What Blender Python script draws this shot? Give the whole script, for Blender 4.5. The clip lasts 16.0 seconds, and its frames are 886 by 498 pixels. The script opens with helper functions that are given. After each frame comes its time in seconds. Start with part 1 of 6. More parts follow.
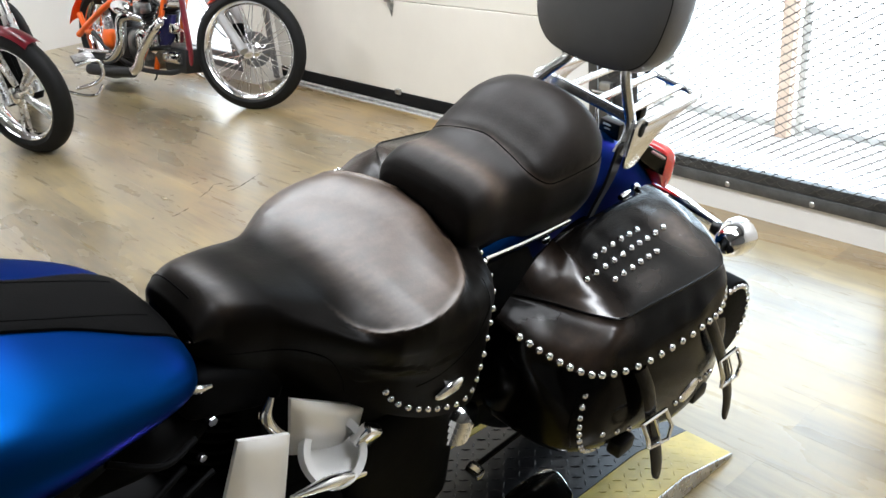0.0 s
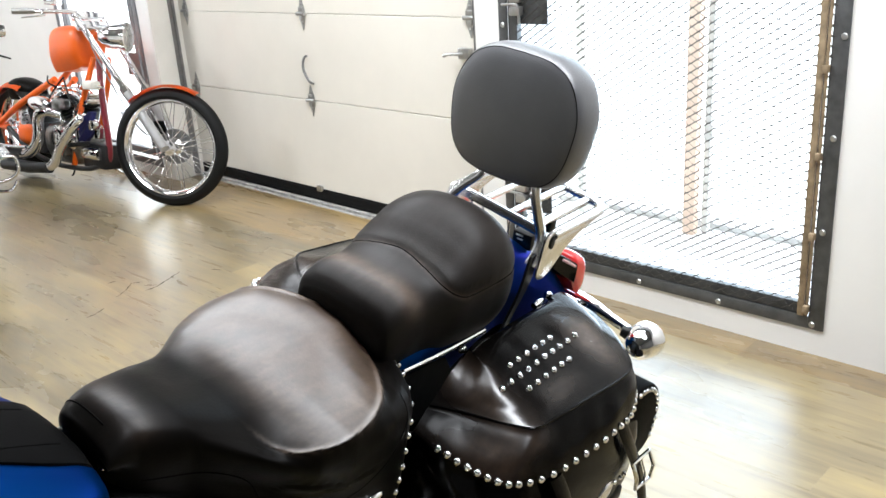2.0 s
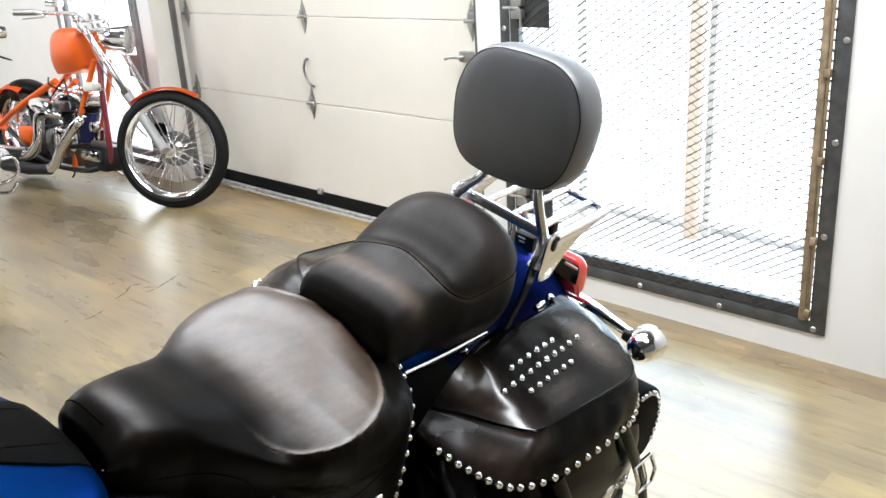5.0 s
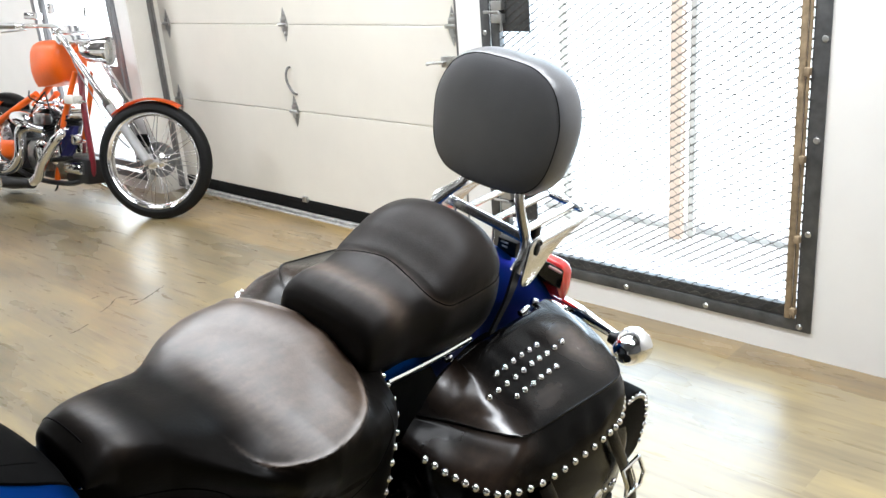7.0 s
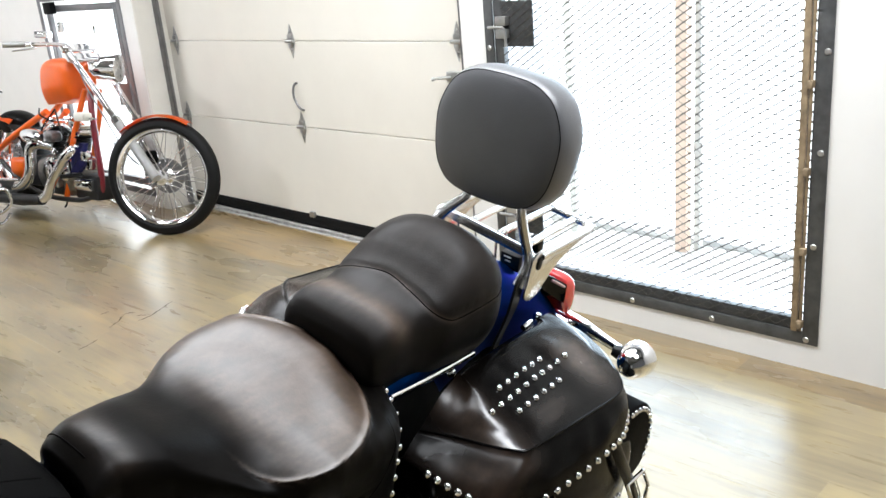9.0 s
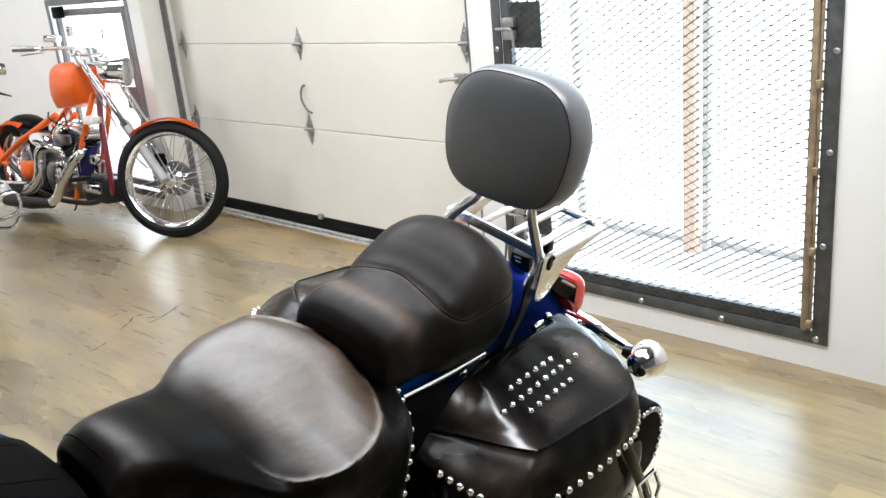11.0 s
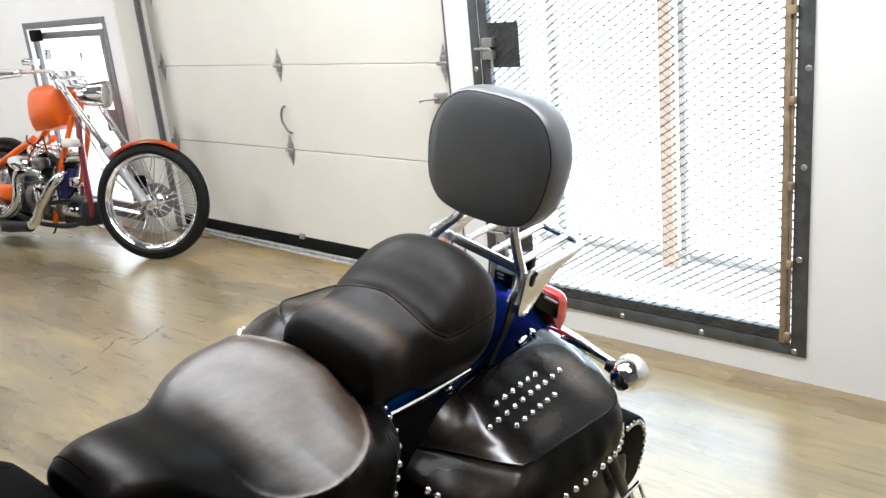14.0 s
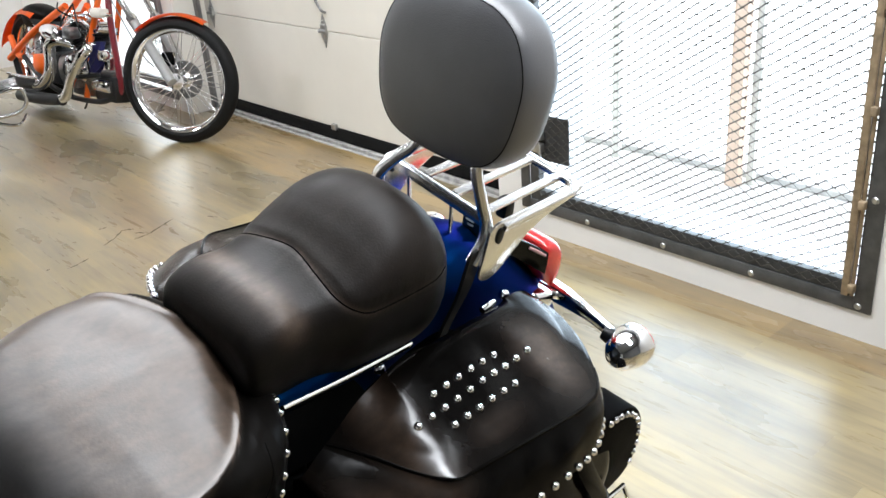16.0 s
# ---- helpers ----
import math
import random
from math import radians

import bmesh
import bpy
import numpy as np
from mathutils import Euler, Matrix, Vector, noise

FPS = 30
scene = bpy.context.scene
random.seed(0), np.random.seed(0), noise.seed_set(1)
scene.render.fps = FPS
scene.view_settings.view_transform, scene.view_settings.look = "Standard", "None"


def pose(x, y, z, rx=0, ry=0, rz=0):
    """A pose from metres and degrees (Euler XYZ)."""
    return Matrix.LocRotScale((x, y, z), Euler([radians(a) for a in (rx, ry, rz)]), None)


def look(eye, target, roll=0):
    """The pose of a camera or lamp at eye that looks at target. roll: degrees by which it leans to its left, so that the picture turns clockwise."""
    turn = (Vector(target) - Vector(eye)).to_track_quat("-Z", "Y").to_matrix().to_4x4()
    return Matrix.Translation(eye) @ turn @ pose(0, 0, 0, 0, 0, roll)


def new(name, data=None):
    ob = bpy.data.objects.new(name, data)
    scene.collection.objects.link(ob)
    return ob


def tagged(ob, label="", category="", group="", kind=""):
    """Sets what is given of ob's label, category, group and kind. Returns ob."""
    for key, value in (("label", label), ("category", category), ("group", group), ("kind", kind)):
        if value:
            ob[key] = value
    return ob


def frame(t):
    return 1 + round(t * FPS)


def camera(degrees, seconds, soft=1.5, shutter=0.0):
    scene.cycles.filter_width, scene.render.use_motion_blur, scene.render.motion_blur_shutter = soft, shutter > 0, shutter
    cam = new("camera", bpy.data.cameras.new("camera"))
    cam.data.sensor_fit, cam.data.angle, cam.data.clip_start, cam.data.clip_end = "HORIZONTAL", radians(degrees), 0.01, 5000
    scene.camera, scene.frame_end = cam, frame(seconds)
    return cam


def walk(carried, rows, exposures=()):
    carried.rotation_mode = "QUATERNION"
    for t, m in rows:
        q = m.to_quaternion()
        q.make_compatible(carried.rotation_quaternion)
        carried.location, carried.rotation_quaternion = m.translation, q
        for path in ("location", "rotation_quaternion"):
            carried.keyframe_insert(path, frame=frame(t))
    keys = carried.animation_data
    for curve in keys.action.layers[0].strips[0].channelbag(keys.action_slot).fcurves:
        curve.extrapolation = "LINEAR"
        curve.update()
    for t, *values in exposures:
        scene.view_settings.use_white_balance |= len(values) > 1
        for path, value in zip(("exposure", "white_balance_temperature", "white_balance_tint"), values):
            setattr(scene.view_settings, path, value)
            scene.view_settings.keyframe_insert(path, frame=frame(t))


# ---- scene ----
cam = camera(53.5, 16.0)
PATH = [
    (0, (-2.996, -3.954, 1.4), (-1.858, -2.546, 0.549), -5.6),
    (0.5, (-2.971, -3.97, 1.424), (-1.69, -2.62, 0.694), -4.3),
    (1, (-2.983, -3.971, 1.444), (-1.684, -2.615, 0.755), -3.6),
    (1.5, (-2.995, -3.977, 1.457), (-1.689, -2.635, 0.754), -3.8),
    (2, (-2.999, -3.981, 1.46), (-1.675, -2.647, 0.777), -3.9),
    (2.5, (-3.002, -3.983, 1.459), (-1.678, -2.648, 0.777), -4.0),
    (3, (-2.998, -3.978, 1.457), (-1.668, -2.644, 0.786), -3.7),
    (3.5, (-3.0, -3.982, 1.457), (-1.669, -2.645, 0.791), -3.7),
    (4, (-3.001, -3.975, 1.451), (-1.676, -2.647, 0.758), -3.2),
    (6.5, (-2.989, -3.974, 1.457), (-1.648, -2.638, 0.813), -4.8),
    (7, (-2.984, -3.977, 1.452), (-1.635, -2.658, 0.787), -4.6),
    (7.5, (-2.981, -3.987, 1.454), (-1.649, -2.634, 0.825), -5.1),
    (8, (-2.977, -3.992, 1.456), (-1.627, -2.667, 0.807), -5.4),
    (8.5, (-2.984, -3.992, 1.459), (-1.644, -2.652, 0.818), -5.1),
    (9, (-2.981, -3.993, 1.457), (-1.638, -2.654, 0.823), -5.1),
    (11.5, (-2.992, -3.991, 1.458), (-1.661, -2.638, 0.83), -5.6),
    (12, (-2.989, -4.0, 1.456), (-1.653, -2.65, 0.828), -5.9),
    (12.5, (-2.989, -4.0, 1.455), (-1.651, -2.652, 0.828), -5.8),
    (13, (-2.992, -3.998, 1.465), (-1.658, -2.643, 0.845), -5.9),
    (13.5, (-2.995, -4.001, 1.469), (-1.651, -2.647, 0.866), -6.3),
    (14, (-3.011, -4.001, 1.465), (-1.635, -2.677, 0.871), -5.8),
    (14.5, (-3.046, -3.983, 1.455), (-1.661, -2.681, 0.833), -9.6),
    (15, (-3.02, -3.975, 1.459), (-1.574, -2.783, 0.761), -6.5),
    (15.3, (-2.886, -3.955, 1.457), (-1.515, -2.724, 0.679), -5.9),
    (15.5, (-2.765, -3.929, 1.429), (-1.476, -2.594, 0.683), -6.3),
    (15.7, (-2.674, -3.922, 1.419), (-1.447, -2.544, 0.652), -5.7),
    (15.8, (-2.631, -3.928, 1.415), (-1.443, -2.535, 0.617), -5.3),
    (16, (-2.562, -3.881, 1.423), (-1.397, -2.484, 0.593), -4.7),
]
walk(cam, [(t, look(eye, target, roll)) for t, eye, target, roll in PATH], [(0, 0.15), (3, 0.17), (8, 0.14), (12, 0.02), (16, 0.03)])

# ---------------------------------------------------------------- world and light
world = bpy.data.worlds.new("world")
scene.world = world
world.use_nodes = True
wn = world.node_tree.nodes
sky = wn.new("ShaderNodeTexSky")
sky.sky_type = "NISHITA"
sky.sun_disc = False
sky.sun_elevation, sky.sun_rotation = radians(50), radians(70)
world.node_tree.links.new(sky.outputs[0], wn["Background"].inputs[0])
wn["Background"].inputs[1].default_value = 0.12


def lamp(name, kind, energy, m, color=(1, 1, 1), **more):
    data = bpy.data.lights.new(name, kind)
    data.energy, data.color = energy, color
    if kind == "AREA":
        data.shape = "RECTANGLE"
        data.size, data.size_y = more["size"]
    if kind == "SUN":
        data.angle = more["angle"]
    ob = new(name, data)
    ob.matrix_world = m
    return ob


lamp("sun", "SUN", 2.5, look((8, 3, 9), (0, 0, 0)), (1, 0.96, 0.9), angle=radians(0.6))
# daylight in the two openings of the east wall
lamp("gate_daylight", "AREA", 32, look((0.25, -2.27, 1.15), (-3, -2.27, 0.9)), (0.55, 0.78, 1), size=(1.2, 1.9))
lamp("hatch_daylight", "AREA", 7, look((0.25, 2.05, 0.8), (-3, 2.05, 0.6)), (0.82, 0.92, 1), size=(1.1, 1.2))
# light panels and rows of tubes under the workshop ceiling
for lx, ly, watts, size in ((-1.25, -1.6, 135, (1.35, 2.9)), (-1.3, -4.0, 80, (0.4, 1.6)), (-1.2, 1.9, 22, (0.3, 1.6)), (-2.6, 3.0, 92, (0.25, 0.9)), (-4.6, 0.8, 36, (0.5, 2.2))):
    lamp("ceiling_tube_light", "AREA", watts, pose(lx, ly, 2.98), (0.908, 0.946, 1.0), size=size)


# ---------------------------------------------------------------- materials
def mat(name, color, rough=0.5, metal=0.0, coat=0.0, vary=0.12, scale=8.0, bump=0.0, bump_scale=60.0, rvary=0.1,
        stretch=(1, 1, 1), spec=0.5):
    m = bpy.data.materials.new(name)
    m.use_nodes = True
    nt = m.node_tree
    b = nt.nodes["Principled BSDF"]
    link = nt.links.new
    b.inputs["Metallic"].default_value = metal
    b.inputs["Coat Weight"].default_value = coat
    b.inputs["Coat Roughness"].default_value = 0.04
    b.inputs["Specular IOR Level"].default_value = spec
    tc = nt.nodes.new("ShaderNodeTexCoord")
    mp = nt.nodes.new("ShaderNodeMapping")
    mp.inputs["Scale"].default_value = stretch
    link(tc.outputs["Object"], mp.inputs[0])
    big = nt.nodes.new("ShaderNodeTexNoise")
    big.inputs["Scale"].default_value = scale
    big.inputs["Detail"].default_value = 6
    big.inputs["Roughness"].default_value = 0.6
    link(mp.outputs[0], big.inputs["Vector"])
    ramp = nt.nodes.new("ShaderNodeMapRange")
    ramp.inputs[1].default_value, ramp.inputs[2].default_value = 0.3, 0.7
    ramp.inputs[3].default_value, ramp.inputs[4].default_value = 1 - vary, 1 + vary
    link(big.outputs[0], ramp.inputs[0])
    mul = nt.nodes.new("ShaderNodeMix")
    mul.data_type, mul.blend_type = "RGBA", "MULTIPLY"
    mul.inputs[0].default_value = 1
    mul.inputs[6].default_value = (*color, 1)
    link(ramp.outputs[0], mul.inputs[7])
    link(mul.outputs[2], b.inputs["Base Color"])
    rr = nt.nodes.new("ShaderNodeMapRange")
    rr.inputs[1].default_value, rr.inputs[2].default_value = 0.3, 0.7
    rr.inputs[3].default_value, rr.inputs[4].default_value = max(0.0, rough - rvary * rough), min(1.0, rough + rvary * rough)
    link(big.outputs[0], rr.inputs[0])
    link(rr.outputs[0], b.inputs["Roughness"])
    if bump:
        fine = nt.nodes.new("ShaderNodeTexNoise")
        fine.inputs["Scale"].default_value = bump_scale
        fine.inputs["Detail"].default_value = 3
        link(mp.outputs[0], fine.inputs["Vector"])
        bp = nt.nodes.new("ShaderNodeBump")
        bp.inputs["Strength"].default_value = bump
        bp.inputs["Distance"].default_value = 0.002
        link(fine.outputs[0], bp.inputs["Height"])
        link(bp.outputs[0], b.inputs["Normal"])
    return m


M_WALL = mat("white_wall_paint", (0.78, 0.77, 0.74), 0.55, vary=0.03, scale=2.5, bump=0.15, bump_scale=90)
M_JAMB = mat("cream_jamb_paint", (0.72, 0.69, 0.63), 0.5, vary=0.05, scale=4, bump=0.1)
M_DOOR = mat("cream_door_paint", (0.76, 0.725, 0.65), 0.42, vary=0.03, scale=3, bump=0.06, bump_scale=40)
# dark tone for walls out of view, so the leather mirrors little light
M_BACK = mat("dark_unseen_wall", (0.1, 0.1, 0.1), 0.7, vary=0.06, scale=2)
M_CEIL = mat("dark_ceiling_paint", (0.2, 0.2, 0.2), 0.8, vary=0.03, scale=2)
M_STEEL = mat("dark_gate_steel", (0.085, 0.087, 0.088), 0.5, metal=0.35, vary=0.35, scale=14, bump=0.15, bump_scale=70)
M_RUST = mat("rusty_steel", (0.3, 0.225, 0.14), 0.65, metal=0.2, vary=0.4, scale=22, bump=0.25, bump_scale=90)
M_MESH = mat("mesh_steel", (0.085, 0.08, 0.075), 0.5, metal=0.3, vary=0.3, scale=30)
M_ZINC = mat("zinc_plate", (0.46, 0.46, 0.45), 0.36, metal=0.9, vary=0.15, scale=25)
M_TRACK = mat("dull_track_steel", (0.2, 0.2, 0.2), 0.45, metal=0.7, vary=0.2, scale=20)
M_SEAL = mat("black_rubber_seal", (0.008, 0.008, 0.008), 0.7, vary=0.2, scale=30, spec=0.1)
M_CONC = mat("concrete_sill", (0.36, 0.35, 0.33), 0.8, vary=0.35, scale=30, bump=0.4, bump_scale=120)
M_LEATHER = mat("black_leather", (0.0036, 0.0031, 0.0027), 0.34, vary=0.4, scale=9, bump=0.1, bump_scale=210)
M_VINYL = mat("smooth_black_leather", (0.0085, 0.0072, 0.0064), 0.38, vary=0.4, scale=6, bump=0.16, bump_scale=300)
M_PAD = mat("matte_black_vinyl", (0.1, 0.101, 0.107), 0.42, vary=0.16, scale=7, bump=0.2, bump_scale=420, rvary=0.2, spec=1.0)
M_BAG = mat("saddlebag_leather", (0.0019, 0.0016, 0.0014), 0.27, vary=0.35, scale=10, bump=0.12, bump_scale=60)
M_CHROME = mat("chrome", (0.88, 0.88, 0.89), 0.1, metal=1.0, vary=0.02, scale=20, rvary=0.4)
M_RACK = mat("polished_rack_tube", (0.9, 0.9, 0.9), 0.24, metal=1.0, vary=0.01, scale=6, rvary=0.08)
M_ALU = mat("brushed_aluminium", (0.62, 0.62, 0.62), 0.28, metal=1.0, vary=0.08, scale=40)
M_SATIN = mat("bright_polished_cover", (0.85, 0.84, 0.82), 0.34, metal=0.45, vary=0.02, scale=8, rvary=0.15)
M_STRAP = mat("black_strap_leather", (0.0032, 0.0031, 0.0031), 0.5, vary=0.3, scale=9, bump=0.16, bump_scale=300, spec=0.01)
M_BLUE = mat("blue_metallic_paint", (0.0006, 0.025, 0.11), 0.32, metal=0.8, coat=0.0, vary=0.03, scale=3, spec=0.05)
M_BLUE.node_tree.nodes["Principled BSDF"].inputs["Specular Tint"].default_value = (0.02, 0.25, 0.6, 1)
M_ORANGE = mat("orange_paint", (0.8, 0.12, 0.004), 0.35, coat=0.2, vary=0.06, scale=10)
M_MAROON = mat("maroon_paint", (0.2, 0.01, 0.02), 0.3, coat=0.9, vary=0.06, scale=10)
M_RUBBER = mat("tyre_rubber", (0.007, 0.007, 0.007), 0.6, vary=0.25, scale=25, bump=0.2, bump_scale=160, spec=0.2)
M_BLACK = mat("black_plastic", (0.005, 0.005, 0.005), 0.35, vary=0.15, scale=20, spec=0.25)
M_BLACKMETAL = mat("black_engine_enamel", (0.0022, 0.0022, 0.0024), 0.6, metal=0.0, vary=0.3, scale=18, bump=0.2, spec=0.06)
M_YELLOW = mat("yellow_plate_paint", (0.54, 0.42, 0.09), 0.42, vary=0.25, scale=9, bump=0.12, bump_scale=70)
M_PLATE = mat("black_plate_paint", (0.01, 0.011, 0.014), 0.32, vary=0.3, scale=9, bump=0.12, bump_scale=70, spec=0.35)
M_RED = mat("red_lens", (0.8, 0.035, 0.035), 0.12, coat=0.6, vary=0.05, scale=20)
M_PINK = mat("pale_pink_lens", (0.75, 0.42, 0.42), 0.15, coat=0.5, vary=0.05, scale=20)
M_ENGINE = mat("cast_engine_metal", (0.27, 0.27, 0.265), 0.3, metal=1.0, vary=0.35, scale=30, bump=0.15)
M_HATCH = mat("grey_hatch_steel", (0.16, 0.16, 0.165), 0.5, metal=0.2, vary=0.2, scale=12, bump=0.1)
M_POST = mat("timber_post", (0.74, 0.56, 0.45), 0.6, vary=0.2, scale=5, stretch=(1, 1, 0.1))
M_KERB = mat("grey_kerb", (0.5, 0.5, 0.5), 0.8, vary=0.2, scale=8)
M_GROUND = mat("outdoor_concrete", (0.6, 0.6, 0.58), 0.85, vary=0.15, scale=3, bump=0.2)


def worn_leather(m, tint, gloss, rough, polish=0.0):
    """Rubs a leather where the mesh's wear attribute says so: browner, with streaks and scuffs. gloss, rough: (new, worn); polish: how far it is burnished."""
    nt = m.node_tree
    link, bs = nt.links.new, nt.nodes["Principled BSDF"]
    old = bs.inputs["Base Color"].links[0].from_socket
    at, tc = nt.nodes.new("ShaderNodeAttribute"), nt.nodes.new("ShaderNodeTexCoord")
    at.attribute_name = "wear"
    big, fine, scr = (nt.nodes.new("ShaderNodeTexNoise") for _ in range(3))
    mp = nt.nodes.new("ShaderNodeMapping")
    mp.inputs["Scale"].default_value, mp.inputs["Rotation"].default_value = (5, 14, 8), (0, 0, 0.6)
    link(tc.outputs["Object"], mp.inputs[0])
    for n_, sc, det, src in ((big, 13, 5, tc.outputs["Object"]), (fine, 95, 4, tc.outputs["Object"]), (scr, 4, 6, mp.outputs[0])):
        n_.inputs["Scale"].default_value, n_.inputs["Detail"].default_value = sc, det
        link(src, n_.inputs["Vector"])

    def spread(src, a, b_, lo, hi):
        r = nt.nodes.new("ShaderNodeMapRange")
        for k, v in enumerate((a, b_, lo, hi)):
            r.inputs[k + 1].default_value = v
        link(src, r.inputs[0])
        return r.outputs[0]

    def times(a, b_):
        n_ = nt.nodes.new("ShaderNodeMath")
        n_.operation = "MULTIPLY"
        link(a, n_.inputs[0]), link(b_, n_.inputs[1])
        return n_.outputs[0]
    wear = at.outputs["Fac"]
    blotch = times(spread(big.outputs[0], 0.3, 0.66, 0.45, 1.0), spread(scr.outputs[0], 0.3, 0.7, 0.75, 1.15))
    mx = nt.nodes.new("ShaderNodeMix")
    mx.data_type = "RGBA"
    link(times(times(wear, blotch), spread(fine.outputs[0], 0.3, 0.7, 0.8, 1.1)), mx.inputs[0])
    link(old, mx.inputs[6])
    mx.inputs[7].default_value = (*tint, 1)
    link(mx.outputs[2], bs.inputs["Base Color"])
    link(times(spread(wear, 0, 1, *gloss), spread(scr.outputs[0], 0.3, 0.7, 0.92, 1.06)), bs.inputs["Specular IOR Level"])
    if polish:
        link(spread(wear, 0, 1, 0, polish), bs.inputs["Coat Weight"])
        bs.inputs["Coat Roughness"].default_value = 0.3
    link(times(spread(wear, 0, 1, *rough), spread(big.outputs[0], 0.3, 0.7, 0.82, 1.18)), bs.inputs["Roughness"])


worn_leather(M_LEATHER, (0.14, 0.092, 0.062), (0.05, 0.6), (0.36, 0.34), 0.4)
worn_leather(M_VINYL, (0.1, 0.066, 0.045), (0.13, 0.4), (0.47, 0.36))
worn_leather(M_BAG, (0.06, 0.037, 0.024), (0.11, 0.7), (0.18, 0.25), 0.3)


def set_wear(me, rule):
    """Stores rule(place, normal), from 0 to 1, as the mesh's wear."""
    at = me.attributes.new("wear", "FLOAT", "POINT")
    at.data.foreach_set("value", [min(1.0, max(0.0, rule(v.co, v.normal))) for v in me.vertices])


# ---------------------------------------------------------------- mesh helpers
def thing(name, label, category, m=None, group="", kind=""):
    ob = new(name)
    ob.empty_display_size = 0.05
    ob.matrix_world = m if m is not None else Matrix()
    return tagged(ob, label, category, group, kind)


def mesh_from(bm, material, smooth=True, auto=40):
    bmesh.ops.recalc_face_normals(bm, faces=bm.faces)
    me = bpy.data.meshes.new("mesh")
    lim = radians(auto)
    for f in bm.faces:
        f.smooth = smooth
    if smooth:
        for e in bm.edges:
            if len(e.link_faces) == 2 and e.calc_face_angle(0) > lim:
                e.smooth = False
    bm.to_mesh(me)
    bm.free()
    me.materials.append(material)
    return me


def part(name, bm, material, parent=None, label="", smooth=True, auto=40, m=None):
    me = mesh_from(bm, material, smooth, auto) if isinstance(bm, bmesh.types.BMesh) else bm
    ob = new(name, me)
    if parent:
        ob.parent = parent
    if m is not None:
        ob.matrix_basis = m
    return tagged(ob, label)


def box(x0, y0, z0, x1, y1, z1, bevel=0.0, seg=2, bm=None, m=None):
    b = bm or bmesh.new()
    r = bmesh.ops.create_cube(b, size=1)
    s = Matrix.LocRotScale(((x0 + x1) / 2, (y0 + y1) / 2, (z0 + z1) / 2), None, (abs(x1 - x0), abs(y1 - y0), abs(z1 - z0)))
    bmesh.ops.transform(b, matrix=m @ s if m is not None else s, verts=r["verts"])
    if bevel:
        edges = list({e for v in r["verts"] for e in v.link_edges})
        bmesh.ops.bevel(b, geom=edges, offset=bevel, segments=seg, profile=0.5, affect="EDGES")
    return b


def grid_faces(b, rows, close_u=False, close_v=False, cap=False):
    """Faces between rows of vertices; each row has the same length."""
    n, k = len(rows), len(rows[0])
    for i in range(n if close_u else n - 1):
        a, c = rows[i], rows[(i + 1) % n]
        for j in range(k if close_v else k - 1):
            q = [a[j], a[(j + 1) % k], c[(j + 1) % k], c[j]]
            q = [v for n_, v in enumerate(q) if v not in q[:n_]]
            if len(q) > 2:
                try:
                    b.faces.new(q)
                except ValueError:
                    pass
    if cap:
        for r in (rows[0], rows[-1]):
            try:
                b.faces.new(r)
            except ValueError:
                pass


def catmull(pts, n):
    """A smooth line of n points through pts (tuples of any length), even in their index."""
    p = [np.array(q, float) for q in pts]
    p = [2 * p[0] - p[1]] + p + [2 * p[-1] - p[-2]]
    out = []
    for i in range(n):
        u = i * (len(pts) - 1) / (n - 1)
        k = min(int(u), len(pts) - 2)
        f = u - k
        a, b_, c, d = p[k:k + 4]
        out.append(0.5 * (2 * b_ + (c - a) * f + (2 * a - 5 * b_ + 4 * c - d) * f * f + (3 * b_ - a - 3 * c + d) * f ** 3))
    return out


def tube(pts, radius, sides=12, n=None, closed=False, bm=None, flat=1.0, up=None):
    """A bar along a line of points; radius may be a list; flat squeezes it across; a smooth line when n is given."""
    b = bm or bmesh.new()
    if n:
        pts = catmull(pts + [pts[0]], n + 1)[:-1] if closed else catmull(pts, n)
    p = [Vector(q[:3]) for q in pts]
    k = len(p)
    rr = radius if isinstance(radius, (list, tuple)) else [radius] * k
    if len(rr) != k:
        rr = [float(v) for v in np.interp(np.linspace(0, 1, k), np.linspace(0, 1, len(rr)), rr)]
    rows = []
    side = None
    for i in range(k):
        a = p[(i - 1) % k] if (closed or i) else p[i]
        c = p[(i + 1) % k] if (closed or i < k - 1) else p[i]
        d = (c - a).normalized()
        if side is None:
            side = (Vector(up) if up else (Vector((0, 0, 1)) if abs(d.z) < 0.9 else Vector((0, 1, 0))))
        side = (side - d * side.dot(d)).normalized()
        o = d.cross(side)
        rows.append([b.verts.new(p[i] + rr[i] * (math.cos(2 * math.pi * j / sides) * side * flat + math.sin(2 * math.pi * j / sides) * o))
                     for j in range(sides)])
    grid_faces(b, rows, close_u=closed, close_v=True, cap=not closed)
    return b


def lathe(profile, steps=32, axis="z", bm=None, m=None, close=False):
    """A turned body: profile of (radius, height) round an axis."""
    b = bm or bmesh.new()
    rows = []
    for i in range(steps):
        a = 2 * math.pi * i / steps
        row = []
        for r, h in profile:
            q = (r * math.cos(a), r * math.sin(a), h)
            if axis == "y":
                q = (q[0], h, q[1])
            if axis == "x":
                q = (h, q[0], q[1])
            v = Vector(q)
            row.append(b.verts.new(m @ v if m is not None else v))
        rows.append(row)
    grid_faces(b, rows, close_u=True, close_v=close)
    bmesh.ops.remove_doubles(b, verts=list(b.verts), dist=1e-6)
    return b


